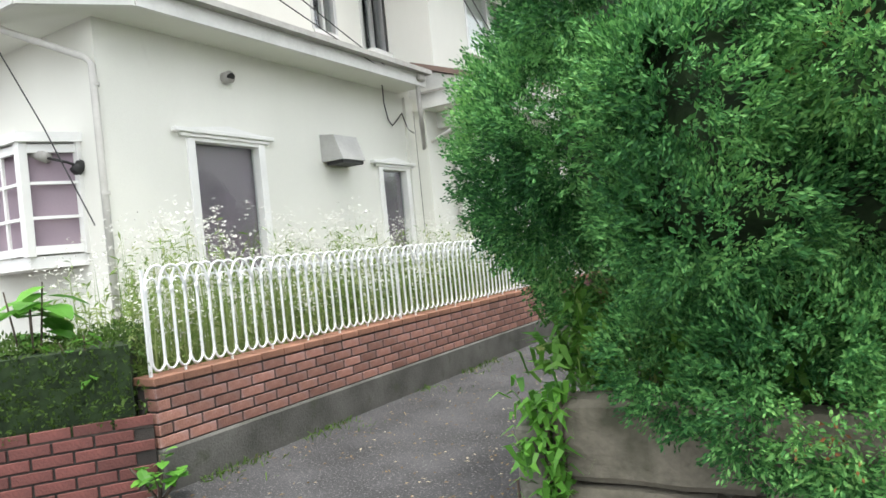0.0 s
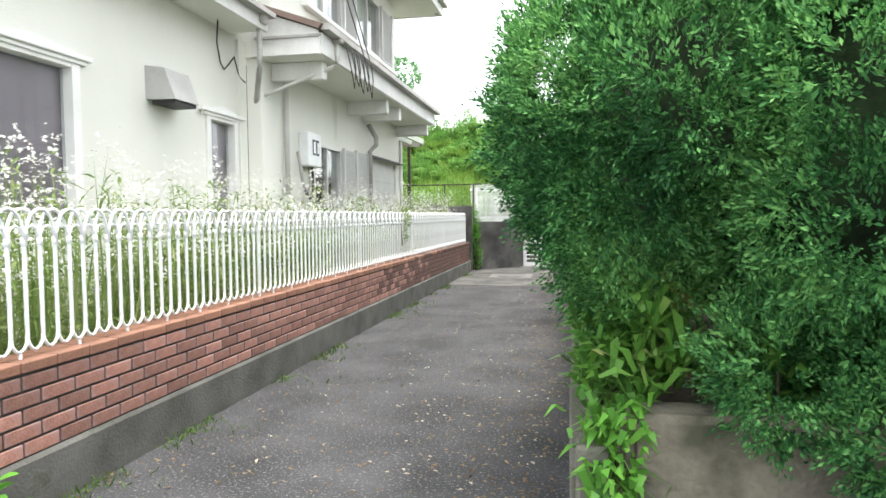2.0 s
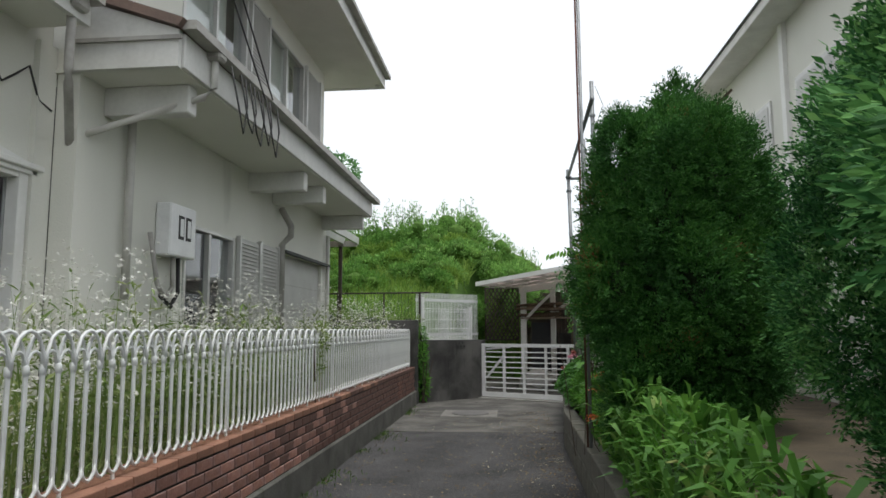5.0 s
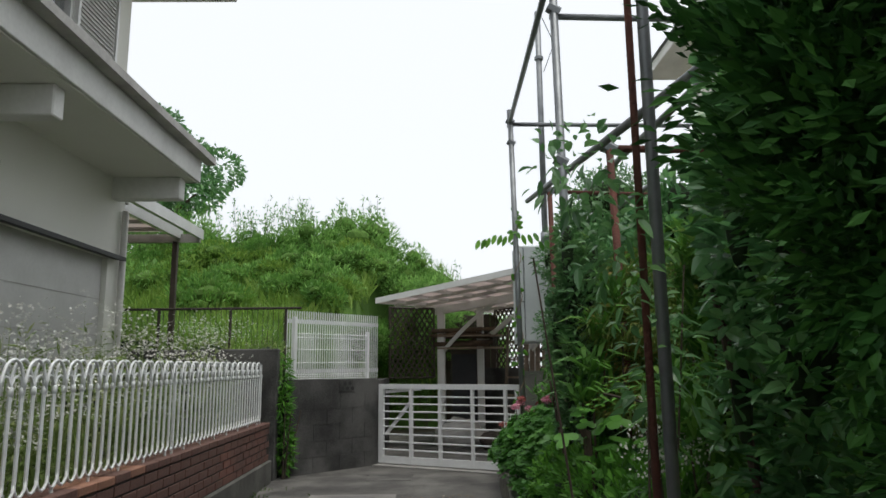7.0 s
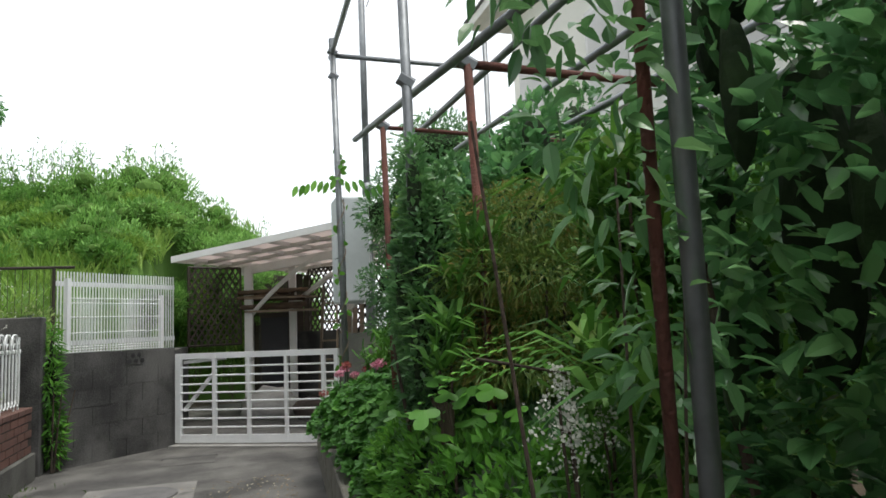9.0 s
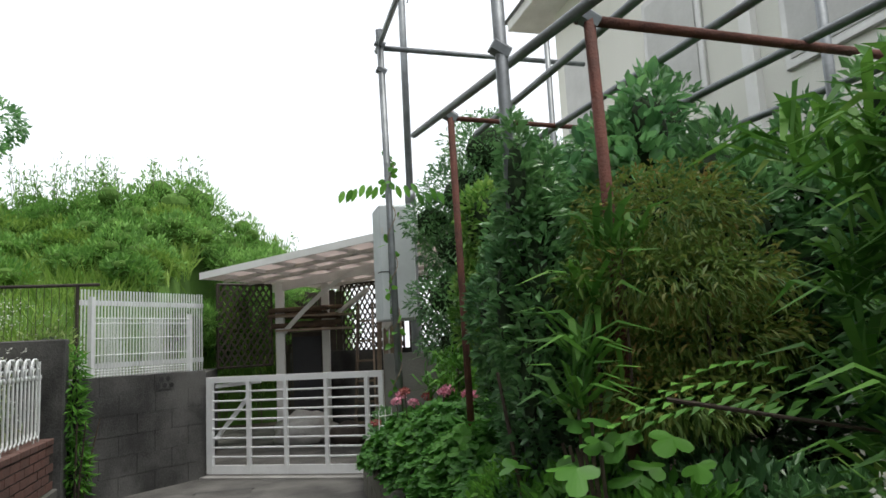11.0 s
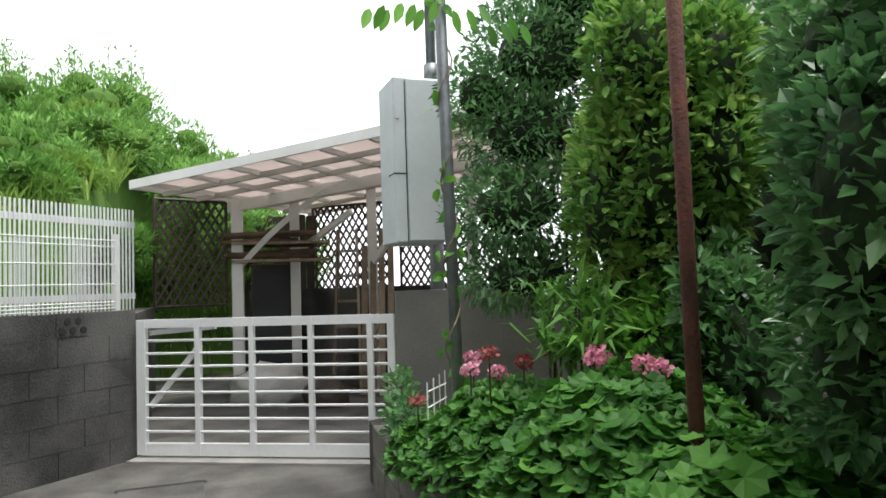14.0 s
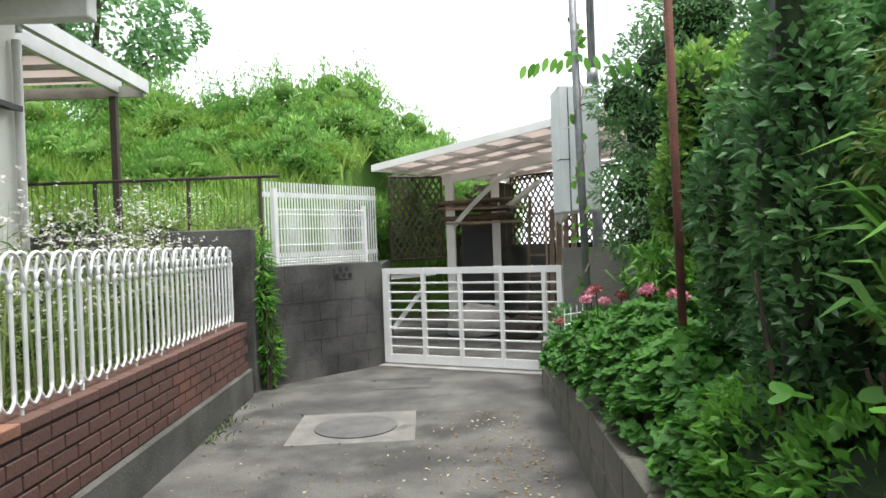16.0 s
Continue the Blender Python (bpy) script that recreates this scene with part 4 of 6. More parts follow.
# decorative pierced block near the top of the wall
ORN = slab_b(0.78, 1.02, -0.10, 0.002, 0.98, 1.14)
part("pierced_block", ORN, M_BLOCK, WALL_B, "pierced ornamental block")
for s, z in ((0.82, 1.02), (0.90, 1.02), (0.98, 1.02), (0.86, 1.085), (0.94, 1.085)):
    part("piercing", tube([wall_b(s, -0.05, z), wall_b(s, 0.006, z)], 0.026, 8), M_BLACK, WALL_B)

# old rusty wire fence towards the bank
RF = thing("rusty_wire_fence", (-0.4, 14.6, 1.2), "old blackened post-and-wire fence at the bank's foot", "fence")
for x in (-2.6, -1.6, -0.7, 0.0):
    part("post", tube([(x, 14.1 + 0.03 * x, 0.9), (x, 14.1 + 0.03 * x, 2.05)], 0.02, 6), M_OLDIRON, RF)
part("rail", tube([(-2.7, 14.02, 2.04), (0.2, 14.1, 2.05)], 0.016, 6), M_OLDIRON, RF)
for k in range(40):
    x = -2.6 + k * 0.066
    part("wire", tube([(x, 14.1 + 0.03 * x, 1.3), (x, 14.1 + 0.03 * x, 2.03)], 0.003, 4), M_OLDIRON, RF)

# ---------------------------------------------------------------- carport
CP = thing("carport", (2.4, 15.2, 0), "white timber carport with milky sheet roof", "carport")
CARPORT_FIRST = len(scene.objects)
F0 = Vector((0.94, 14.62, 2.36))
FD = Vector((0.84, -0.545, 0.08))
FB = Vector((0.545, 0.84, 0.0))


def cp(a, b, dz=0.0):
    return F0 + FD * a + FB * b + Vector((0, 0, dz))


part("edge_board", beam(cp(0, 0), cp(4.3, 0), 0.03, 0.09), M_TRIM, CP)
part("edge_board", beam(cp(0, 0), cp(0, 3.4), 0.03, 0.08), M_TRIM, CP)
for k in range(9):
    part("rafter", beam(cp(0.25 + k * 0.5, 0.02, -0.03), cp(0.25 + k * 0.5, 3.4, -0.03), 0.035, 0.05), M_TRIM, CP)
for b in (0.45, 0.95, 2.0, 2.6, 3.2):
    part("purlin", beam(cp(0, b, -0.05), cp(4.3, b, -0.05), 0.04, 0.05), M_PIPE, CP, "greyed timber purlin")
part("main_beam", beam(cp(0.05, 1.42, -0.11), cp(4.3, 1.42, -0.11), 0.06, 0.13), M_TRIM, CP)
for k in range(5):
    a0, a1 = 0.02 + k * 0.86, 0.87 + k * 0.86
    part("sheet", hexa([cp(a0, 0.0, 0.03), cp(a1, 0.0, 0.03), cp(a1, 3.4, 0.03), cp(a0, 3.4, 0.03)], [cp(a0, 0.0, 0.036), cp(a1, 0.0, 0.036), cp(a1, 3.4, 0.036), cp(a0, 3.4, 0.036)]), M_SHEET, CP, "milky pinkish roof sheet")


def upright(x, y, z1, w, mat, parent, name="post"):
    return part(name, box((x - w / 2, y - w / 2, -0.02), (x + w / 2, y + w / 2, z1), 0.006), mat, parent)


upright(1.86, 15.72, 2.34, 0.13, M_TRIM, CP)
upright(2.52, 16.1, 2.4, 0.12, M_TRIM, CP)
upright(3.45, 15.55, 2.5, 0.11, M_TRIM, CP)
upright(4.4, 14.3, 2.6, 0.11, M_TRIM, CP)
pts = []
for u in np.linspace(0, 1, 9):
    s = 1.62 * u
    pts.append(Vector((1.90 + 0.84 * s * 0.93, 15.70 - 0.545 * s * 0.93, 1.55 + 0.88 * (1 - (1 - u) ** 1.5))))
part("arched_brace", tube(pts, 0.045, 4), M_TRIM, CP, "curved white knee brace")
part("arched_brace", beam((2.6, 16.0, 1.75), (3.2, 15.4, 2.15), 0.05, 0.07), M_TRIM, CP)
part("arched_brace", beam((3.46, 15.5, 1.55), (3.9, 14.95, 2.2), 0.05, 0.07), M_TRIM, CP)


def lattice(a, b, z0, z1, name, label):
    """A framed panel of crossed diagonal laths."""
    a, b = Vector(a), Vector(b)
    d = (b - a).normalized()
    L, H = (b - a).length, z1 - z0
    th = thing(name, (a.x, a.y, z0), label, "lattice")
    nrm = Vector((d.y, -d.x, 0))
    for p, q in (((0, 0), (L, 0)), ((0, H), (L, H)), ((0, 0), (0, H)), ((L, 0), (L, H))):
        A, B = a + d * p[0] + Vector((0, 0, z0 + p[1])), a + d * q[0] + Vector((0, 0, z0 + q[1]))
        part("frame", tube([A, B], 0.018, 4), M_LATTICE, th)
    k = 0.098
    for sgn in (1, -1):
        c = -H
        while c < L:
            s0, s1 = max(c, 0), min(c + H * 0.62, L)
            if s1 - s0 > 0.03:
                t0, t1 = (s0 - c) / 0.62, (s1 - c) / 0.62
                z_a, z_b = (t0, t1) if sgn > 0 else (H - t0, H - t1)
                A = a + d * s0 + nrm * 0.008 * sgn + Vector((0, 0, z0 + z_a))
                B = a + d * s1 + nrm * 0.008 * sgn + Vector((0, 0, z0 + z_b))
                w = d * 0.016
                bm = hexa([A - w - nrm * 0.004, A + w - nrm * 0.004, A + w + nrm * 0.004, A - w + nrm * 0.004], [B - w - nrm * 0.004, B + w - nrm * 0.004, B + w + nrm * 0.004, B - w + nrm * 0.004])
                part("lath", bm, M_LATTICE, th)
            c += k
    return th


lattice((1.03, 15.25, 0), (1.74, 15.66, 0), 1.10, 2.30, "lattice_panel", "dark brown diagonal lattice panel beside the carport post")
lattice((2.75, 16.75, 0), (3.75, 16.1, 0), 0.9, 2.35, "lattice_panel", "dark brown lattice panel at the carport's back")
lattice((3.85, 16.0, 0), (5.3, 15.1, 0), 0.9, 2.35, "lattice_panel", "dark brown lattice panel at the carport's back")
part("back_wall", hexa([(1.9, 16.6, -0.02), (5.6, 15.0, -0.02), (5.7, 15.15, -0.02), (2.0, 16.75, -0.02)], [(1.9, 16.6, 1.25), (5.6, 15.0, 1.25), (5.7, 15.15, 1.25), (2.0, 16.75, 1.25)]), M_BLOCK, None)
tagged(bpy.context.scene.objects["back_wall"], "low dark block wall behind the carport", "wall", kind="structure")
BOARDS = thing("board_fence", (1.9, 16.8, 0), "dark weathered board fence closing the carport's back", "fence")
for k in range(7):
    x = 1.75 + 0.15 * k
    part("board", box((x, 16.95 - 0.012 * (k % 2) - 0.02 * k, 0.0), (x + 0.145, 16.975 - 0.012 * (k % 2) - 0.02 * k, 2.25 + 0.01 * (k % 3)), 0.003), M_LATTICE, BOARDS)
SHED = thing("tool_cupboard", (2.2, 16.15, 0), "dark wooden cupboard between the carport posts", "cupboard")
part("body", box((1.98, 16.1, 0.0), (2.46, 16.4, 1.58), 0.01), M_LATTICE, SHED)
part("door", box((2.0, 16.08, 0.1), (2.44, 16.1, 1.5), 0.004), M_DARKROOM, SHED)
RACK = thing("log_rack", (2.2, 15.85, 1.45), "timber shelf boards holding stored logs", "shelf")
for z in (1.60, 1.81):
    part("shelf_board", beam((1.80, 15.72, z), (2.95, 15.75, z), 0.25, 0.03), M_WOODGREY, RACK)
for k in range(11):
    g = np.random.default_rng(40 + k)
    z = 1.67 + 0.085 * (k // 4) + (0.06 if k >= 4 else 0)
    y = 15.66 + 0.065 * (k % 4)
    x0 = 1.72 + g.uniform(-0.06, 0.06)
    lg = thing("stored_log", (x0, y, z), "rough bark log stored under the carport roof", "log", "logs on the carport rack")
    part("bark", tube([(x0, y, z), (x0 + g.uniform(0.5, 1.15), y + g.uniform(-0.05, 0.05), z + g.uniform(-0.015, 0.04))], g.uniform(0.028, 0.048), 8), M_LOG, lg, "", True)
    part("cut_end", tube([(x0 - 0.004, y, z), (x0 + 0.001, y, z)], 0.027, 8), M_CUT, lg, "pale sawn end")
LAD = thing("step_ladder", (3.3, 15.4, 0), "old wooden step ladder leaning under the carport", "ladder")
for o in (0.0, 0.3):
    part("rail", beam((2.95 + o, 15.35 - o * 0.5, 0.02), (3.05 + o * 0.7, 15.6 - o * 0.4, 1.95), 0.03, 0.06), M_WOODGREY, LAD)
for k in range(6):
    u = (k + 0.7) / 6.6
    part("rung", beam((2.95 + 0.1 * u, 15.35 + 0.25 * u, 1.95 * u), (3.25 + 0.01 * u, 15.2 + 0.28 * u, 1.95 * u), 0.03, 0.03), M_WOODGREY, LAD)
for k in range(4):
    pl = thing("leaning_plank", (3.4 + 0.09 * k, 15.45, 0), "weathered timber plank leaning against the lattice", "plank", "planks under the carport")
    part("plank", beam((3.30 + 0.1 * k, 15.3 - 0.05 * k, 0.0), (3.36 + 0.1 * k, 15.6 - 0.05 * k, 1.75 + 0.1 * (k % 3)), 0.07, 0.025), M_WOODGREY, pl)
SK = thing("covered_heap", (2.25, 15.1, 0), "heap wrapped in pale grey sheeting on the carport floor", "heap")
bm = bmesh.new()
r = bmesh.ops.create_icosphere(bm, subdivisions=3, radius=1)
for v in r["verts"]:
    k = 1 + 0.28 * noise.noise(v.co * 2.3) + 0.08 * noise.noise(v.co * 7)
    v.co = Vector((2.25 + v.co.x * 0.42 * k, 15.1 + v.co.y * 0.3 * k, max(0.0, 0.14 + v.co.z * 0.30 * k)))
part("sheeting", bm, M_SACK, SK, "", True)
SK2 = thing("crumpled_bag", (2.85, 14.75, 0), "dark crumpled bag beside the wrapped heap", "bag")
bm = bmesh.new()
r = bmesh.ops.create_icosphere(bm, subdivisions=3, radius=1)
for v in r["verts"]:
    k = 1 + 0.3 * noise.noise(v.co * 2.9 + Vector((4, 1, 1)))
    v.co = Vector((2.85 + v.co.x * 0.24 * k, 14.75 + v.co.y * 0.2 * k, max(0.0, 0.1 + v.co.z * 0.2 * k)))
part("bag", bm, M_LATTICE, SK2, "", True)

# the carport and all under it stand askew to the lane
ASKEW = Matrix.Translation((0.956, 16.52, 0)) @ Matrix.Rotation(radians(-8.9), 4, "Z") @ Matrix.Translation((-0.94, -14.62, 0))
for ob in [CP] + [o for o in list(scene.objects)[CARPORT_FIRST:] if o.parent is None and o is not CP]:
    ob.matrix_basis = ASKEW @ ob.matrix_basis

# ---------------------------------------------------------------- utility pole with cabinet, scaffold pipes
UP = thing("utility_pole", (3.36, 14.02, 0), "slim galvanised service pole behind the grey wall", "pole")
part("lower_tube", tube([(3.36, 14.02, 0), (3.36, 14.02, 2.95)], 0.055, 12), M_STEEL, UP, "", True)
part("upper_tube", tube([(3.36, 14.02, 2.9), (3.36, 14.02, 6.1)], 0.04, 12), M_STEEL, UP, "", True)
part("joint_collar", tube([(3.36, 14.02, 2.86), (3.36, 14.02, 3.0)], 0.06, 12), M_STEEL, UP, "", True)
for z in (1.75, 2.45, 5.4):
    part("band", tube([(3.36, 14.02, z), (3.36, 14.02, z + 0.04)], 0.062, 12), M_STEEL, UP)
part("lead_wire", tube([(3.42, 13.99, 6.0), (3.56, 13.94, 5.6), (3.41, 13.96, 5.2)], 0.006, 5), M_BLACK, UP)
BOX = thing("service_cabinet", (3.050, 13.7, 1.58), "tall pale grey metal service cabinet on the pole", "cabinet")
part("body", box((2.920, 13.60, 1.56), (3.290, 14.0, 2.76), 0.014), M_BOXGREY, BOX)
part("lid_seam", box((2.917, 13.597, 2.055), (3.015, 13.75, 2.063)), M_BLACK, BOX)
part("door_seam", box((3.005, 13.596, 1.57), (3.011, 13.601, 2.73)), M_BLACK, BOX)
part("door", box((3.015, 13.586, 1.58), (3.280, 13.60, 2.74), 0.004), M_BOXGREY, BOX)
part("hinge", box((2.935, 13.588, 2.45), (2.960, 13.6, 2.52)), M_ALU, BOX)
part("pole_strap", box((3.250, 13.96, 2.2), (3.470, 14.0, 2.26)), M_STEEL, BOX)

SC = thing("scaffold_frame", (2.9, 9.5, 0.3), "old pipe scaffold frame overgrown by garden shrubs", "scaffold")


def pipe(a, b, r=0.024, mat=M_STEEL, name="pipe"):
    return part(name, tube([a, b], r, 8), mat, SC, "rust-red pipe" if mat is M_RUST else "", True)


def clamp(p):
    part("clamp", tube([(p[0] - 0.035, p[1], p[2] + 0.02), (p[0] + 0.035, p[1], p[2] - 0.02)], 0.036, 6), M_STEEL, SC)


pipe((2.76, 12.0, 0.2), (2.70, 12.0, 3.82), 0.029, name="standard")
pipe((2.69, 9.2, 0.3), (2.65, 9.2, 3.62), 0.027, name="standard")
pipe((2.372, 6.70, 0.2), (2.365, 6.70, 4.3), 0.014, name="standard")
pipe((2.350, 6.74, 0.2), (2.345, 6.74, 4.2), 0.009, M_RUST, "standard")
pipe((2.84, 10.45, 0.3), (2.80, 10.42, 2.66), 0.021, M_RUST, "standard")
pipe((2.90, 8.80, 0.3), (2.84, 8.78, 2.46), 0.021, M_RUST, "standard")
pipe((4.1, 9.0, 0.3), (4.1, 9.0, 3.6), name="standard")
pipe((4.1, 11.8, 0.3), (4.1, 11.8, 3.9), name="standard")
pipe((2.70, 12.15, 3.78), (2.55, 7.4, 3.52), 0.022, name="ledger")
pipe((2.70, 10.95, 2.68), (2.82, 7.1, 2.26), 0.021, name="ledger")
pipe((2.70, 12.03, 3.76), (4.6, 12.1, 3.76), 0.022, name="transom")
pipe((2.63, 9.23, 3.45), (4.2, 9.3, 3.45), 0.020, name="transom")
pipe((2.80, 10.44, 2.63), (4.3, 10.5, 2.60), 0.015, M_RUST, "transom")
pipe((2.80, 8.80, 2.45), (4.6, 8.9, 2.44), 0.02, M_RUST, "transom")
for x, z in ((3.15, 2.72), (3.5, 2.64), (3.85, 2.56), (4.25, 2.48), (4.7, 2.42)):
    pipe((x, 11.0, z), (x, 7.4, z - 0.16), 0.02, name="ledger")
for p in ((2.70, 12.0, 3.78), (2.705, 12.0, 3.55), (2.65, 9.2, 3.48), (2.66, 9.2, 2.5), (2.80, 10.43, 2.64), (2.84, 8.79, 2.45)):
    clamp(p)
part("sleeve", tube([(2.70, 12.0, 3.82), (2.70, 12.0, 3.90)], 0.034, 8), M_STEEL, SC)

# neighbour's house above the shrubs
NB = thing("neighbour_house", (8, 13, 0), "cream neighbouring house with grey eaves above the shrubs", "house")
part("wall", box((6.0, 8.5, 0), (11, 15.5, 6.0)), M_PLASTER, NB)
part("window", box((5.96, 9.6, 3.4), (6.01, 11.2, 5.0), 0.01), M_ALU, NB)
part("window_glass", box((5.95, 9.68, 3.48), (5.962, 11.12, 4.92)), M_SHUTTER, NB)
part("window", box((5.96, 12.2, 3.6), (6.01, 13.2, 5.0), 0.01), M_ALU, NB)
part("window_glass", box((5.95, 12.28, 3.68), (5.962, 13.12, 4.92)), M_SHUTTER, NB)
part("louvre", box((5.95, 14.3, 3.6), (6.01, 15.2, 5.2), 0.01), M_SHUTTER, NB)
part("trim", box((5.93, 11.5, 0.5), (6.0, 11.65, 6.0)), M_TRIM, NB)
part("eave", box((5.5, 8.0, 6.0), (11.5, 16.1, 6.16), 0.01), M_FASCIA, NB)
part("roof", hexa([(5.45, 7.9, 6.16), (11.6, 7.9, 6.16), (11.6, 16.2, 6.16), (5.45, 16.2, 6.16)], [(8.0, 10, 7.4), (9.0, 10, 7.4), (9.0, 14, 7.4), (8.0, 14, 7.4)]), M_TILEGREY, NB)
NB2 = thing("far_house", (6.5, 5, 0), "grey tiled gable roof rising behind the conifer", "house")
part("wall", box((6.4, 2.6, 0), (10, 6.2, 4.2)), M_PLASTER, NB2)
part("roof", hexa([(5.9, 2.2, 4.2), (10.4, 2.2, 4.2), (10.4, 6.6, 4.2), (5.9, 6.6, 4.2)], [(7.2, 4.2, 5.6), (8.8, 4.2, 5.6), (8.8, 4.6, 5.6), (7.2, 4.6, 5.6)]), M_TILEGREY, NB2)

# ---------------------------------------------------------------- the bank and its growth
def bank_z(x, y):
    rise = 1.15 + 2.60 * np.clip((y - 14.6) / 6.0, 0, 1) ** 0.9
    fall = 1 / (1 + np.exp((x - (3.0 + 0.10 * (y - 18))) * 2.2))
    far = np.clip((y - 20.2) / 0.9, 0, 1)
    left = np.where(x < -0.6, 1.0, np.where(x < 0.75, np.clip((y - 15.2 - (x + 0.6) * 1.25) / 0.6, 0, 1), far))
    return rise * fall * left * np.clip((y - 13.7) / 0.35, 0, 1) - 0.05


gx, gy = np.meshgrid(np.linspace(-26, 10, 110), np.concatenate([np.linspace(13.7, 24, 90), np.linspace(25, 70, 20)]))
gz = bank_z(gx, gy) + 0.12 * np.sin(gx * 1.3 + gy) * np.sin(gy * 0.9) * (gy > 15.5) * np.clip(bank_z(gx, gy) - 0.3, 0, 1)
nv, nu = gx.shape
idx = np.arange(nv * nu).reshape(nv, nu)
quads = np.stack([idx[:-1, :-1], idx[:-1, 1:], idx[1:, 1:], idx[1:, :-1]], -1).reshape(-1, 4)
BANK = raw("bank", np.stack([gx, gy, gz], -1), quads, M_GRASSLAND, smooth=True)
tagged(BANK, "steep grassy bank behind the gardens", "bank", kind="structure")

g = np.random.default_rng(11)
n = 26000
px, py = g.uniform(-9, 3.2, n), 14.0 + 7.3 * g.uniform(0, 1, n) ** 1.1
pz = bank_z(px, py)
ok = pz > 0.35
px, py, pz = px[ok], py[ok], pz[ok]
n = len(px)
way = np.stack([g.normal(0, 0.35, n), g.normal(0, 0.35, n), np.ones(n)], 1)
v, f = leaf_mesh(np.stack([px, py, pz - 0.02], 1), way, g.normal(size=(n, 3)), g.uniform(0.18, 0.5, n), g.uniform(0.012, 0.03, n), 0.1, 0.15, "blade")
tagged(raw("bank_grass", v, f, L_GRASS), "tall bright green grass on the bank", "grass", kind="stuff")


def bush(name, label, category, blobs, count, size, aspect, mat, seed, shape="leaf", up=0.35, group="", core=0.6, base=0.0, inner=0.72, droop=0.1, core_mat=None, stem=0.013):
    """A bush: short stems, core (shade-coloured by default) and a skin of single leaves."""
    cx, cy = np.mean([b[0] for b in blobs]), np.mean([b[1] for b in blobs])
    th = thing(name, (cx, cy, base), label, category, group)
    g = np.random.default_rng(seed)
    p, d = on_blobs(blobs, count, inner, seed)
    m_ = len(p)
    w = unit(d * 0.9 + g.normal(0, 0.55, (m_, 3)) + np.array([0, 0, up]))
    L = size * g.uniform(0.6, 1.35, m_)
    v, f = leaf_mesh(p, w, unit(g.normal(0, 0.5, (m_, 3)) + np.array([0, 0, 1.0])), L, L * aspect, 0.22, droop, shape)
    raw("foliage", v, f, mat, th, kind="stuff")
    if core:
        tagged(lump(blobs, core_mat or M_CORE, th, "filler_core", core, seed), kind="stuff")
    zt = np.mean([b[2] for b in blobs])
    for k in range(3):
        a = g.uniform(0, 6.28)
        part("stem", tube([(cx + 0.05 * math.cos(a), cy + 0.05 * math.sin(a), base - 0.03), (cx + 0.12 * math.cos(a), cy + 0.12 * math.sin(a), (base + zt) / 2), (cx + 0.2 * math.cos(a), cy + 0.2 * math.sin(a), zt)], stem, 6, stem * 0.45), M_BARK, th)
    return th


g = np.random.default_rng(5)
for i in range(34):
    x = -9.0 + 11.6 * (i + g.uniform(-0.4, 0.4)) / 34
    y = 20.1 + g.uniform(-0.8, 0.9)
    r = g.choice([0.4, 0.55, 0.75, 0.95])
    z = max(1.6, float(bank_z(np.array(x), np.array(y)))) + r * 0.25
    bush("bank_bush", "leafy green bush on the bank's crest", "bush", sub_blobs((x, y, z), (r * 1.1, r, r * 0.95), 7, 0.48, 100 + i), 2300, 0.11, 0.27, (L_BUSH, L_HILLDARK, L_BUSH, L_GRASS)[i % 4], 100 + i, group="bushes on the bank", up=0.7, base=z - r * 0.7, core=0.5, inner=0.5, core_mat=M_GRASSLAND)
for i in range(44):
    x = -8.0 + 9.6 * (i + g.uniform(-0.5, 0.5)) / 44
    y = 18.3 + g.uniform(-1.3, 1.6)
    r = g.choice([0.3, 0.42, 0.6])
    z = float(bank_z(np.array(x), np.array(y))) + r * 0.4
    if z < 1.2:
        continue
    bush("bank_bush", "low leafy bush among the bank's grass", "bush", sub_blobs((x, y, z), (r * 1.3, r, r * 0.85), 5, 0.5, 200 + i), 1300, 0.11, 0.3, (L_BUSH, L_HILLDARK, L_GRASS)[i % 3], 200 + i, group="bushes on the bank", up=0.7, base=z - r * 0.5, core=0.5, inner=0.5, core_mat=M_GRASSLAND)
for i, (x, y, z, r) in enumerate([(2.0, 19.6, 2.5, 0.7), (2.6, 20.3, 2.2, 0.7), (1.5, 18.9, 2.6, 0.6), (3.1, 20.8, 1.9, 0.7), (2.2, 18.6, 1.9, 0.6)]):
    bush("bank_bush", "leafy bush on the bank's falling flank", "bush", sub_blobs((x, y, z), (r, r, r * 1.1), 7, 0.48, 260 + i), 2300, 0.11, 0.27, L_BUSH, 260 + i, group="bushes on the bank", up=0.6, base=z - r, core=0.5, inner=0.5, core_mat=M_GRASSLAND)
# thin whippy saplings against the sky
sap = thing("sapling_thicket", (0, 19.2, 3.8), "thin upright saplings along the bank's crest", "saplings")
bm = bmesh.new()
pts, ways = [], []
for i in range(150):
    x = g.choice([-7.5, -5.6, -4.2, -2.6, -1.2, 0.3, 1.3, 1.9]) + g.normal(0, 0.5)
    y = 20.2 + g.uniform(-0.3, 0.7)
    z = float(bank_z(np.array(x), np.array(y))) + 0.3
    h = g.uniform(0.55, 1.15)
    q = Vector((x + g.normal(0, 0.12), y, z + h))
    add_tube(bm, [(x, y, z - 0.4), q], 0.008, 4, 0.003)
    m_ = 46
    t = g.uniform(0.15, 1, m_)[:, None]
    pts.append(np.array([x, y, z]) * (1 - t) + np.array(q) * t)
    ways.append(g.normal(0, 0.7, (m_, 3)) + [0, 0, 0.8])
tagged(part("twigs", bm, M_BARK, sap), kind="stuff")
pts, ways = np.concatenate(pts), np.concatenate(ways)
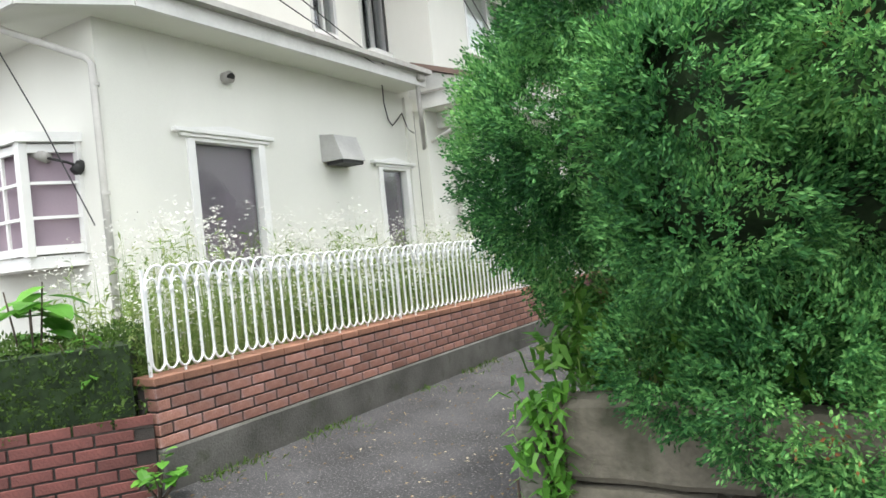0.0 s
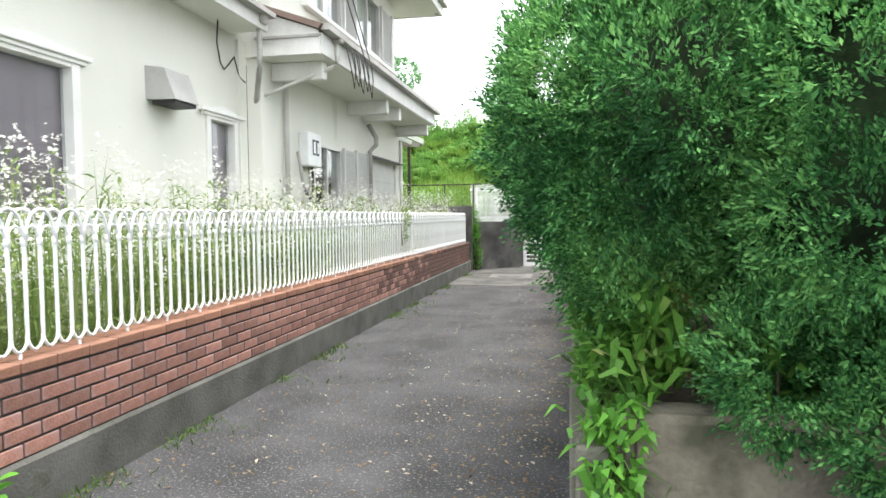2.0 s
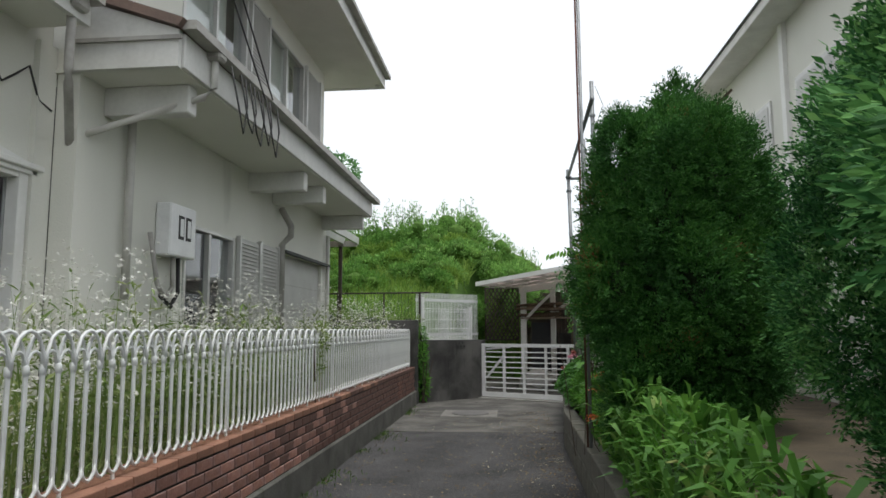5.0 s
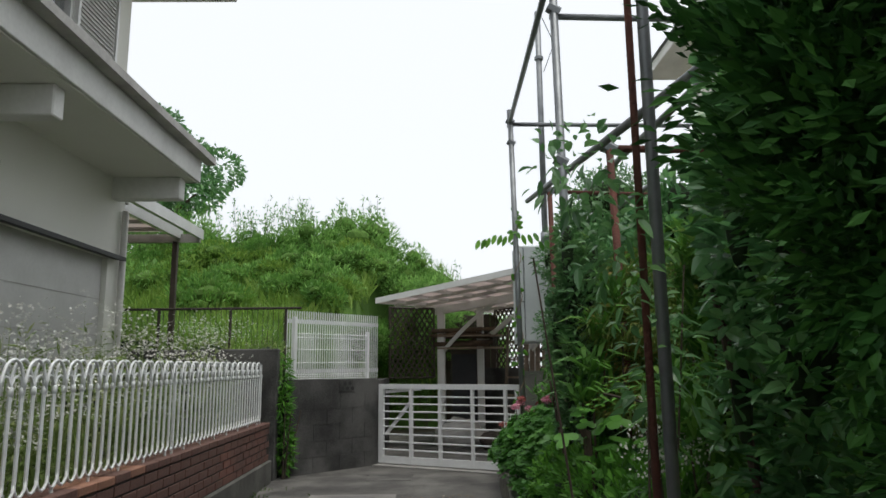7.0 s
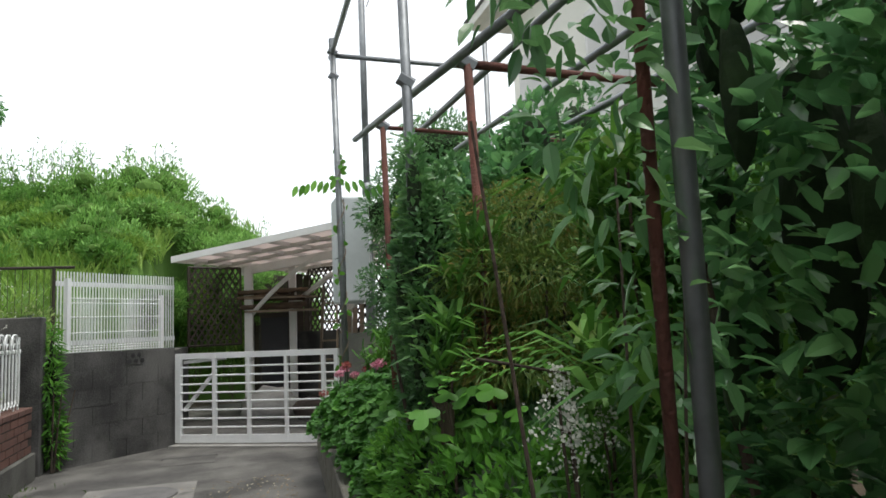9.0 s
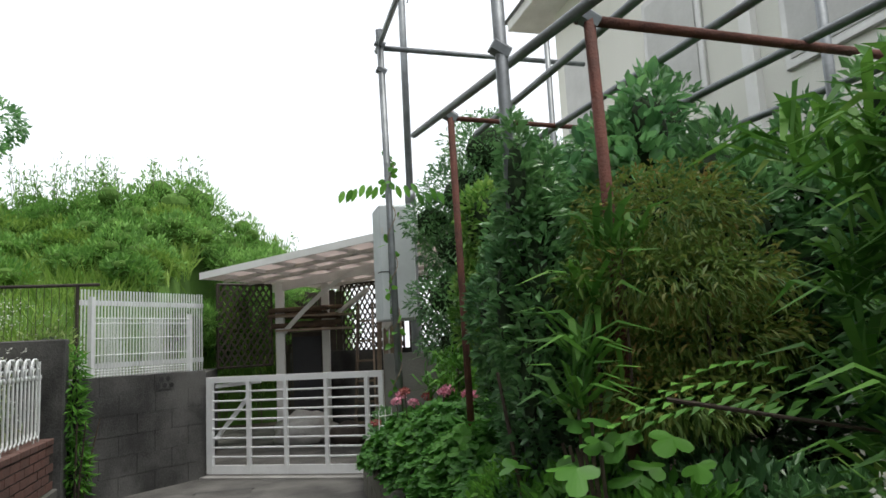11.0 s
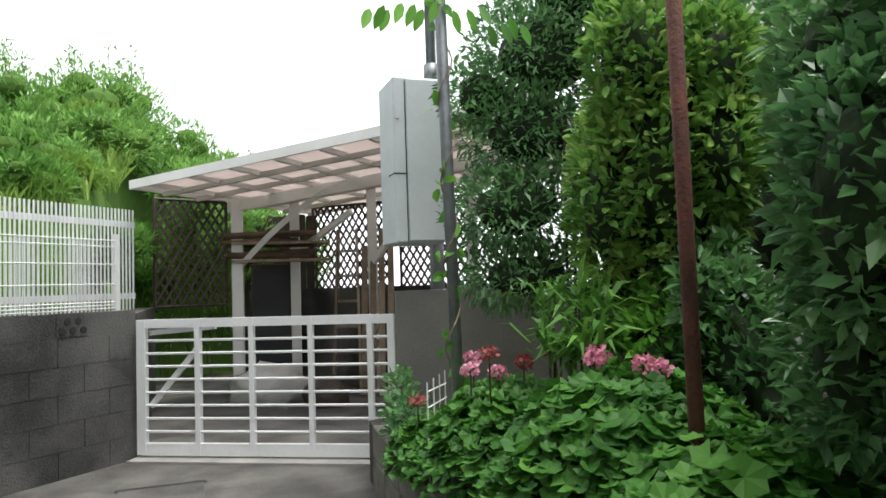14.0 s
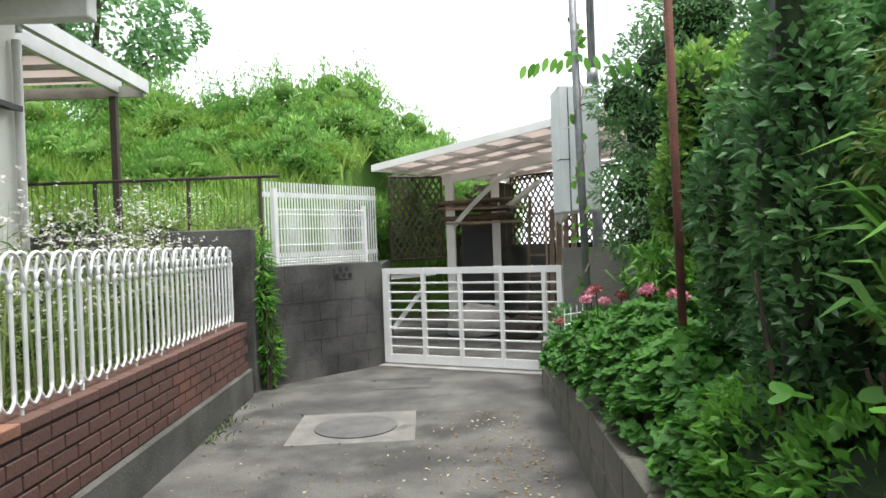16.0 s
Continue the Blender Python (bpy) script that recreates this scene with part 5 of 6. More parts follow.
v, f = leaf_mesh(pts + g.normal(0, 0.05, pts.shape), ways, g.normal(size=pts.shape), 0.10, 0.026, 0.2)
raw("foliage", v, f, L_HILLDARK, sap, kind="stuff")

# the dark tree beyond the terrace
TREE = thing("tree", (-6.2, 24, 3.5), "dark broad-leaved tree beyond the bank", "tree")
part("trunk", tube([(-6.2, 24, 3.3), (-6.15, 24, 4.6), (-6.0, 24, 6.4)], 0.28, 9, 0.1), M_BARK, TREE, "", True)
for a in range(6):
    t = a * 1.05
    part("limb", tube([(-6.15, 24, 4.7 + 0.25 * a), (-6.1 + 0.7 * math.cos(t), 24 + 0.7 * math.sin(t), 5.5 + 0.25 * a), (-6.1 + 1.4 * math.cos(t), 24 + 1.4 * math.sin(t), 6.1 + 0.25 * a)], 0.09, 6, 0.03), M_BARK, TREE)
tb = sub_blobs((-6.0, 24, 6.7), (2.5, 2.2, 1.9), 16, 0.38, 77)
p, d = on_blobs(tb, 9000, 0.6, 78)
v, f = leaf_mesh(p, d + g.normal(0, 0.7, p.shape), g.normal(size=p.shape), 0.19, 0.09, 0.2, 0.15)
raw("crown", v, f, L_SHRUB, TREE, kind="stuff")

# ---------------------------------------------------------------- conifers beside the lane
def conifer(name, label, c, r, sprays, mat, seed, lumps=34, lump_size=0.3, floor=0.45, spray=30, length=0.026, extra=(), hollow=None):
    th = thing(name, (c[0], c[1], 0.36), label, "conifer")
    g = np.random.default_rng(seed)
    blobs = sub_blobs(c, r, lumps, lump_size, seed) + list(extra)
    p, d = on_blobs(blobs, sprays, 0.80, seed + 1, floor)
    if hollow:
        lo, hi = hollow
        out = ~(((p > lo) & (p < hi)).all(1))
        p, d = p[out], d[out]
    m_ = len(p)
    lead = unit(d + g.normal(0, 0.45, (m_, 3)) + np.array([0, 0, 0.45]))
    size = g.uniform(0.7, 1.35, m_)
    side = unit(np.cross(lead, g.normal(size=(m_, 3))))
    at, way, ln = [], [], []
    for k in range(spray):
        t = k / spray
        sgn = 1 if k % 2 else -1
        at.append(p + lead * (0.11 * t * size)[:, None] + g.normal(0, 0.012, (m_, 3)))
        way.append(lead * (0.8 + 0.5 * t) + side * sgn * (0.75 - 0.5 * t) + g.normal(0, 0.22, (m_, 3)))
        ln.append(length * size * (1.15 - 0.5 * t))
    at, way, ln = np.concatenate(at), np.concatenate(way), np.concatenate(ln)
    face = np.tile(d, (spray, 1)) + np.array([0, 0, 0.5]) + g.normal(0, 0.45, at.shape)
    v, f = leaf_mesh(at, way, face, ln, ln * 0.40, 0.15, 0.0, "leaf")
    # keep all leaflets of a spray together so that each spray has its own shade
    raw("foliage", v, f, mat, th, kind="stuff")
    # dark core carries the painted shade of the hollow and the gaps
    lump([(*c, *[q * 0.97 for q in r])], M_CORE, th, "filler_core", 0.80, seed)
    part("trunk", tube([(c[0], c[1], 0.3), (c[0] + 0.05, c[1], c[2]), (c[0], c[1], c[2] + r[2] * 0.8)], 0.11, 8, 0.03), M_BARK, th, "", True)
    for k in range(7):
        a = 0.9 * k
        part("branch", tube([(c[0], c[1], 0.8 + 0.3 * k), (c[0] + r[0] * 0.7 * math.cos(a), c[1] + r[1] * 0.7 * math.sin(a), 1.1 + 0.3 * k)], 0.03, 5, 0.01), M_BARK, th)
    return th


conifer("conifer", "big bushy green cypress overhanging the lane corner", (3.43, 1.05, 1.74), (1.36, 1.62, 1.25), 25000, L_CONIFER, 21, 60, 0.25, 0.26,
        extra=[(2.56, 0.42, 1.66, 0.49, 0.52, 0.62), (3.45, -0.12, 0.74, 0.34, 0.26, 0.34), (3.85, -0.12, 0.62, 0.4, 0.28, 0.4), (4.4, -0.1, 0.6, 0.45, 0.3, 0.4), (3.1, -0.02, 0.82, 0.3, 0.2, 0.26)], hollow=((1.5, 0.75, 0.0), (3.2, 3.0, 1.18)))
conifer("conifer", "bushy green cypress behind the corner one", (3.80, 3.2, 1.60), (1.05, 1.15, 1.15), 11000, L_CONIFER, 31, 40, 0.26)
conifer("conifer", "dark dense cypress among the lane shrubs", (2.92, 5.80, 1.68), (0.66, 0.58, 1.42), 16000, L_DARKCON, 41, 40, 0.24)


def blades(name, label, category, spots, lengths, width, mat, seed, arch=0.6, per=14, spread=0.9, stems=True, lift=0.7):
    """Tufts of long narrow leaves."""
    g = np.random.default_rng(seed)
    spots = np.array(spots, float)
    th = thing(name, (spots[:, 0].mean(), spots[:, 1].mean(), spots[:, 2].min()), label, category)
    at = np.repeat(spots, per, 0) + g.normal(0, 0.03, (len(spots) * per, 3))
    w = g.normal(0, spread, at.shape)
    w[:, 2] = np.abs(w[:, 2]) * 0.5 + lift
    L = g.uniform(*lengths, len(at))
    v, f = leaf_mesh(at, w, np.array([0, 0, 1.0]) + 0 * at + g.normal(0, 0.3, at.shape), L, width * g.uniform(0.7, 1.3, len(at)), 0.15, arch, "blade")
    raw("leaves", v, f, mat, th, kind="stuff")
    if stems:
        for s in spots[:: max(1, len(spots) // 14)]:
            part("stem", tube([(s[0], s[1], max(0.3, s[2] - 0.45)), (s[0], s[1], s[2])], 0.006, 4), M_BARK, th)
    return th


g = np.random.default_rng(61)
sp = [(g.uniform(2.55, 5.2), g.uniform(0.12, 0.5), g.uniform(0.55, 0.95)) for _ in range(170)]
blades("bamboo_grass", "low bamboo grass filling the top of the stone wall", "bamboo grass", sp, (0.13, 0.26), 0.03, L_SASA, 62, 0.35, 9)
sp = [(2.40 + abs(g.normal(0, 0.14)), g.uniform(0.1, 6.2), g.uniform(0.42, 0.95)) for _ in range(330)]
blades("bamboo_grass", "bamboo grass spilling over the lane kerb", "bamboo grass", sp, (0.12, 0.24), 0.028, L_SASA, 63, 0.35, 9)
sp = [(2.47 + g.normal(0, 0.05), 0.0 + g.normal(0, 0.05), z) for z in np.linspace(0.08, 0.62, 46)]
blades("trailing_weed", "bright weed trailing down the wall corner", "weed", sp, (0.07, 0.16), 0.028, L_FRESH, 64, 0.5, 8)

# ---------------------------------------------------------------- shrubs along the kerb, one after the other
bush("camellia", "dark glossy camellia by the scaffold pipes", "camellia", sub_blobs((2.80, 6.92, 1.45), (0.24, 0.26, 1.1), 12, 0.38, 71), 3000, 0.060, 0.48, L_CAMELLIA, 71, "broad", base=0.36, core=0.35)
bush("camellia", "glossy camellia growing beside the dark cypress", "camellia", sub_blobs((3.35, 6.95, 1.5), (0.34, 0.34, 1.1), 8, 0.4, 72), 4200, 0.068, 0.48, L_CAMELLIA, 72, "broad", base=0.36, core=0.4)
bush("leafy_shrub", "dense small-leaved evergreen shrub beside the rusty pipe", "shrub", sub_blobs((3.08, 9.80, 1.34), (0.38, 0.52, 1.0), 18, 0.34, 73), 13000, 0.055, 0.5, L_SHRUB, 73, "leaf", base=0.36)
bush("leafy_shrub", "dark small-leaved shrub near the thin pipe", "shrub", sub_blobs((3.32, 10.85, 0.95), (0.24, 0.28, 0.5), 8, 0.4, 74), 2400, 0.055, 0.5, L_SHRUB, 74, "leaf", base=0.36)
bush("broadleaf_shrub", "evergreen shrub with broad leathery leaves", "shrub", sub_blobs((3.38, 9.42, 1.62), (0.46, 0.45, 0.9), 14, 0.38, 75), 4600, 0.072, 0.52, L_CAMELLIA, 75, "broad", base=0.36)
bush("maple", "low bronze-green maple with fine leaves", "maple", [(3.12, 8.86, 1.74, 0.34, 0.34, 0.2), (3.06, 8.74, 1.5, 0.42, 0.36, 0.17), (3.2, 8.8, 1.3, 0.40, 0.36, 0.16), (2.98, 8.7, 1.12, 0.32, 0.32, 0.14)], 13000, 0.038, 0.3, L_MAPLE, 76, "leaf", 0.0, base=0.36, inner=0.25, droop=0.35, core=0.0)
bush("variegated_shrub", "yellow-green leaved shrub behind the rusty pipe", "shrub", sub_blobs((3.40, 11.25, 1.72), (0.40, 0.42, 0.85), 12, 0.4, 79), 8000, 0.055, 0.48, L_YELLOW, 79, "broad", base=0.36)
bush("podocarpus", "dark layered podocarpus tree by the grey wall", "tree", [(3.55, 12.85, 1.30, 0.46, 0.4, 0.24), (3.48, 12.8, 1.72, 0.48, 0.4, 0.30), (3.60, 12.85, 2.2, 0.50, 0.4, 0.34), (3.70, 12.8, 2.7, 0.55, 0.4, 0.40), (3.9, 12.7, 3.1, 0.55, 0.4, 0.4), (3.3, 12.9, 2.45, 0.28, 0.25, 0.24), (4.15, 12.5, 1.9, 0.4, 0.4, 0.6), (4.3, 12.4, 2.7, 0.4, 0.4, 0.5)], 17000, 0.062, 0.34, L_SHRUB, 80, "leaf", 0.1, base=0.36, inner=0.4, core=0.55)
bush("tall_shrub", "tall dark evergreen rising behind the bed", "shrub", sub_blobs((4.4, 11.2, 2.1), (0.75, 1.2, 1.1), 18, 0.36, 81), 6000, 0.085, 0.45, L_SHRUB, 81, "leaf", base=0.36)
bush("tall_shrub", "dark shrub filling the back of the bed", "shrub", sub_blobs((4.25, 8.3, 1.6), (0.7, 1.3, 0.9), 14, 0.36, 82), 4200, 0.08, 0.45, L_SHRUB, 82, "leaf", base=0.36)
bush("leafy_shrub", "small-leaved evergreen shrub round the grey standard", "shrub", sub_blobs((2.72, 9.16, 1.25), (0.19, 0.26, 1.0), 12, 0.34, 89), 6200, 0.05, 0.5, L_SHRUB, 89, "leaf", base=0.36)
bush("leafy_shrub", "fresh green shrub behind the geraniums", "shrub", sub_blobs((3.28, 11.1, 0.92), (0.38, 0.34, 0.36), 9, 0.4, 90), 3200, 0.06, 0.5, L_FRESH, 90, "broad", base=0.36)
bush("tall_shrub", "dense dark evergreen behind the bronze maple", "shrub", sub_blobs((3.72, 9.0, 1.35), (0.42, 0.55, 0.95), 16, 0.36, 86), 7000, 0.07, 0.42, L_SHRUB, 86, "leaf", base=0.36)
bush("tall_shrub", "dark leafy shrub under the pipe ledgers", "shrub", sub_blobs((3.75, 8.25, 1.25), (0.40, 0.42, 0.85), 12, 0.38, 87), 4200, 0.075, 0.45, L_CAMELLIA, 87, "broad", base=0.36)
bush("ground_shrub", "low dark greenery under the maple", "shrub", [(3.05, 8.1 + 0.3 * i, 0.62, 0.36, 0.3, 0.34) for i in range(4)], 4200, 0.06, 0.42, L_SHRUB, 88, "leaf", base=0.36)
bush("ground_shrub", "low leafy greenery over the kerb wall", "shrub", [(2.75, 7.9 + 0.45 * i, 0.62, 0.32, 0.32, 0.3) for i in range(4)], 5200, 0.055, 0.42, L_FRESH, 83, "leaf", base=0.36)
bush("ground_shrub", "low leafy greenery under the glossy camellia", "shrub", [(2.7, 4.6 + 0.5 * i, 0.62, 0.3, 0.35, 0.32) for i in range(6)], 6000, 0.05, 0.5, L_FRESH, 84, "leaf", base=0.36)
bush("vine", "fresh leafy vine climbing the scaffold pipe", "vine", [(2.22, 6.74, 1.74, 0.13, 0.12, 0.12), (2.30, 6.76, 1.55, 0.11, 0.11, 0.18), (2.38, 6.78, 1.3, 0.09, 0.11, 0.2)], 320, 0.038, 0.48, L_SHRUB, 85, "broad", 0.1, base=0.36, inner=0.2, droop=0.35, core=0, stem=0.004)

# strappy tufts and large leaves
g = np.random.default_rng(90)
sp = [(2.95 + g.normal(0, 0.19), 7.58 + g.normal(0, 0.17), g.uniform(0.75, 1.72)) for _ in range(95)]
blades("strap_leaf_plant", "tall plant with arching strap-like leaves", "plant", sp, (0.13, 0.26), 0.018, L_SASA, 91, 0.4, 24, 0.9, True, 0.6)
sp = [(2.66, 8.64, 1.27), (2.74, 8.72, 1.45), (2.60, 8.60, 1.12), (2.82, 8.66, 1.60)]
blades("strap_leaf_plant", "rosette of narrow pointed green leaves", "plant", sp, (0.20, 0.34), 0.022, L_SASA, 92, 0.35, 30, 1.0)
sp = [(2.92 + g.normal(0, 0.06), 11.2 + g.normal(0, 0.10), g.uniform(0.95, 1.2)) for _ in range(9)]
blades("strap_leaf_plant", "bright tuft of pointed leaves above the geraniums", "plant", sp, (0.14, 0.26), 0.02, L_SASA, 93, 0.35, 26, 1.0)


def fern(at, tip, n, seed):
    """One feathery frond: a rib with paired leaflets."""
    g = np.random.default_rng(seed)
    a, b = np.array(at), np.array(tip)
    t = np.linspace(0.12, 1, n)[:, None]
    rib = a * (1 - t) + b * t + np.array([0, 0, 0.10]) * np.sin(t * 3.14)
    d = unit(b - a)
    s = unit(np.cross(d, [0, 0, 1.0]))
    L = (0.075 * (1.05 - t[:, 0]) + 0.02)
    out = []
    for sg in (1, -1):
        out.append(leaf_mesh(rib, d * 0.5 + s * sg, np.array([0, 0, 1.0]) + 0 * rib, L, 0.026, 0.1, 0.25, "leaf"))
    return join(*out)


FERN = thing("fern", (2.9, 8.2, 0.5), "feathery green fern fronds over the kerb", "fern")
v, f = join(*[fern((2.85 + 0.05 * k, 7.75 + 0.12 * k, 1.12), (2.58 - 0.05 * (k % 3), 8.1 + 0.16 * k, 1.20 - 0.09 * (k % 4)), 13, k) for k in range(4)])
raw("fronds", v, f, L_FRESH, FERN, kind="stuff")
bm = bmesh.new()
add_tube(bm, [(2.85, 7.75, 0.33), (2.85, 7.75, 1.12), (2.58, 8.1, 1.18)], 0.006, 4)
part("stem", bm, M_BARK, FERN)

def lobed_leaf(at, way, nrm, size, seed):
    """One flat maple-like leaf of five pointed lobes, gently cupped."""
    g = np.random.default_rng(seed)
    nrm = unit(np.array(nrm, float))
    t1 = unit(np.cross(nrm, np.cross(np.array(way, float), nrm)))
    t2 = np.cross(nrm, t1)
    pts = [np.array(at, float)]
    for k in range(21):
        u = -2.5 + 5.0 * k / 20
        r = size * (0.38 + 0.62 * abs(math.cos(u * 1.57)) ** 1.3) * (1.0 - 0.13 * abs(u)) * g.uniform(0.94, 1.06)
        pts.append(pts[0] + t1 * (size * 0.25 + r * math.cos(u)) + t2 * r * math.sin(u) - nrm * 0.25 * r * abs(math.sin(u)) ** 2)
    return np.array(pts), np.array([[0, k, k + 1] for k in range(1, 21)])


BL = thing("big_leaf_plant", (2.62, 8.55, 0.4), "plant with large flat lobed green leaves", "plant")
g = np.random.default_rng(95)
sets = []
for q in range(22):
    p = (2.62 + g.normal(0, 0.09), 8.56 + g.normal(0, 0.15), g.uniform(0.80, 1.16))
    sets.append(lobed_leaf(p, (g.normal(-0.5, 0.5), g.normal(-0.3, 0.5), 0.0), (g.normal(-0.25, 0.25), g.normal(-0.35, 0.25), 1.0), 0.075 * g.uniform(0.7, 1.25), 950 + q))
v, f = join(*sets)
raw("leaves", v, f, L_FRESH, BL)
for k in range(6):
    part("stem", tube([(2.62 + 0.03 * k, 8.45 + 0.05 * k, 0.33), (2.60, 8.48 + 0.05 * k, 1.0)], 0.007, 4), M_BARK, BL)


def plume(at, seed, mat, label, name, rise=0.16, count=150, size=0.012):
    """A loose spray of tiny flowers on a thin stalk."""
    g = np.random.default_rng(seed)
    th = thing(name, (at[0], at[1], 0.36), label, "flower")
    part("stalk", tube([(at[0] + 0.08, at[1] + 0.05, 0.36), (at[0] + 0.02, at[1], at[2] * 0.7), at], 0.004, 5), M_BARK, th)
    t = g.uniform(0, 1, count)
    p = np.array(at) + np.stack([g.normal(0, 0.045, count) * (1.1 - t), g.normal(0, 0.045, count) * (1.1 - t), rise * (t - 0.4)], 1)
    v, f = leaf_mesh(p, g.normal(size=p.shape), g.normal(size=p.shape), size, size * 0.8, 0.1)
    raw("blossom", v, f, mat, th)
    return th


for k, (x, y, z) in enumerate([(2.56, 7.48, 1.10), (2.60, 7.52, 1.06), (2.58, 7.46, 1.00), (2.74, 7.60, 1.02)]):
    plume((x, y, z), 400 + k, L_WHITEFL, "airy white flower spray above the kerb plants", "white_flower")
for k, (x, y, z) in enumerate([(2.44, 6.72, 0.86), (2.50, 6.76, 0.98), (2.52, 6.74, 0.80), (2.36, 6.5, 0.66)]):
    plume((x, y, z), 410 + k, L_ORANGE, "small orange-red flower cluster among the leaves", "orange_flower", 0.04, 60, 0.02)

# ---------------------------------------------------------------- geraniums
def geranium(cx, cy, r, z, seed, heads):
    th = thing("geranium", (cx, cy, 0.36), "bushy geranium with round leaves" + (" and pink flower heads" if heads else " in the raised bed"), "geranium", "geraniums in the bed")
    g = np.random.default_rng(seed)
    n_ = int(1050 * r / 0.4)
    a, q = g.uniform(0, 6.28, n_), np.sqrt(g.uniform(0, 1, n_))
    x, y = cx + r * q * np.cos(a), cy + r * 1.1 * q * np.sin(a)
    zz = 0.40 + (z - 0.40) * np.sqrt(np.maximum(0.02, 1 - q ** 2.4)) * g.uniform(0.75, 1.05, n_)
    nrm = unit(np.stack([0.6 * q * np.cos(a), 0.6 * q * np.sin(a), np.ones(n_)], 1) + g.normal(0, 0.3, (n_, 3)))
    t1 = unit(np.cross(nrm, g.normal(size=(n_, 3))))
    t2 = np.cross(nrm, t1)
    R = g.uniform(0.022, 0.050, n_)[:, None]
    c = np.stack([x, y, zz], 1)
    k = 11
    vs = [c - nrm * R * 0.25]
    for j in range(k):
        u = 0.5 + (2 * math.pi - 0.7) * j / (k - 1)
        wav = 1 + 0.10 * (-1) ** j
        vs.append(c + (math.cos(u) * t1 + math.sin(u) * t2) * R * wav + nrm * R * (0.10 * (-1) ** j))
    V = np.stack(vs, 1)
    F = (np.arange(n_) * (k + 1))[:, None, None] + np.array([[0, j, j + 1] for j in range(1, k)])[None]
    raw("leaves", V.reshape(-1, 3), F.reshape(-1, 3), L_GERANIUM, th, kind="stuff")
    # dark filler: shade under the leaves is in its colour
    lump([(cx, cy, 0.40, r * 0.8, r * 0.85, (z - 0.40) * 0.75)], M_CORE, th, "filler_core", 0.9, seed)
    for hx, hy, hz, mat in heads:
        part("flower_stem", tube([(hx + 0.02, hy + 0.05, z - 0.15), (hx, hy, hz)], 0.004, 4), M_BARK, th)
        d_ = unit(g.normal(size=(60, 3)) + [0, 0, 0.35])
        p = np.array([hx, hy, hz]) + d_ * np.array([0.030, 0.030, 0.020])
        v_, f_ = leaf_mesh(p, d_ * 0.5 + g.normal(0, 0.8, p.shape), d_, 0.020, 0.017, 0.1, 0.0, "broad")
        raw("flower_head", v_, f_, mat, th, "pink flower head" if mat is L_PINK else "faded brownish-red flower head")
    return th


geranium(2.84, 11.55, 0.42, 0.86, 301, [(2.62, 11.5, 0.93, L_PINK), (2.68, 11.62, 0.96, L_PINK), (2.74, 11.5, 0.91, L_PINK), (2.83, 11.45, 0.95, L_RED), (3.02, 11.55, 0.97, L_RED)])
geranium(2.88, 10.80, 0.48, 0.97, 302, [(2.79, 10.86, 1.02, L_PINK), (2.83, 10.90, 1.03, L_PINK), (2.93, 10.80, 1.0, L_PINK), (2.96, 10.76, 0.99, L_PINK), (2.66, 11.4, 1.0, L_RED)])
geranium(2.87, 10.25, 0.45, 0.88, 303, [])
geranium(2.80, 9.55, 0.40, 0.80, 304, [])
geranium(2.72, 12.05, 0.30, 0.66, 305, [(2.55, 12.0, 0.74, L_RED)])

bush("wall_weed", "dark ivy and weeds at the foot of the grey wall", "weed", [(2.74, 12.75, 0.46, 0.14, 0.3, 0.2), (2.68, 12.35, 0.42, 0.12, 0.2, 0.16), (2.84, 13.3, 0.52, 0.10, 0.2, 0.24)], 1100, 0.05, 0.6, L_SHRUB, 96, "broad", base=0.3, inner=0.3, core=0.4)
WG = thing("wire_trellis", (2.62, 12.05, 0.36), "small white wire trellis in the bed", "trellis")
for k in range(6):
    part("cross_wire", tube([(2.55, 11.85, 0.45 + 0.07 * k), (2.78, 12.25, 0.42 + 0.07 * k)], 0.004, 4), M_WHITE, WG)
for k in range(4):
    part("upright_wire", tube([(2.55 + 0.07 * k, 11.85 + 0.12 * k, 0.34), (2.55 + 0.07 * k, 11.85 + 0.12 * k, 0.84)], 0.004, 4), M_WHITE, WG)

# climber on the thin pipe
CL = thing("pipe_climber", (2.735, 12.0, 0.4), "thin vine winding up the grey pipe", "vine")
g = np.random.default_rng(97)
t = np.linspace(0, 1, 60)
hel = np.stack([2.735 + 0.036 * np.cos(t * 40), 12.0 + 0.036 * np.sin(t * 40), 0.4 + 2.5 * t], 1)
part("stem", tube([tuple(p) for p in hel], 0.005, 4), M_WOODGREY, CL)
p = hel[g.integers(0, 60, 60)] + g.normal(0, 0.02, (60, 3))
v, f = leaf_mesh(p, g.normal(0, 1, p.shape), g.normal(size=p.shape), 0.07, 0.05, 0.15, 0.3, "broad")
sd = np.array([s_ * (0.05 + 0.055 * k) for k in range(7) for s_ in (1, -1)])
p2 = np.stack([2.735 + sd, np.full(14, 11.95) + g.normal(0, 0.03, 14), 2.62 - 0.25 * np.abs(sd) + g.normal(0, 0.02, 14)], 1)
v2, f2 = leaf_mesh(p2, np.stack([np.sign(sd) * 0.35, g.normal(0, 0.2, 14), np.full(14, -0.9)], 1), np.array([0, -1.0, 0.1]) + 0 * p2, 0.12, 0.05, 0.1, 0.0, "broad")
vv, ff = join((v, f), (v2, f2))
raw("leaves", vv, ff, L_FRESH, CL)

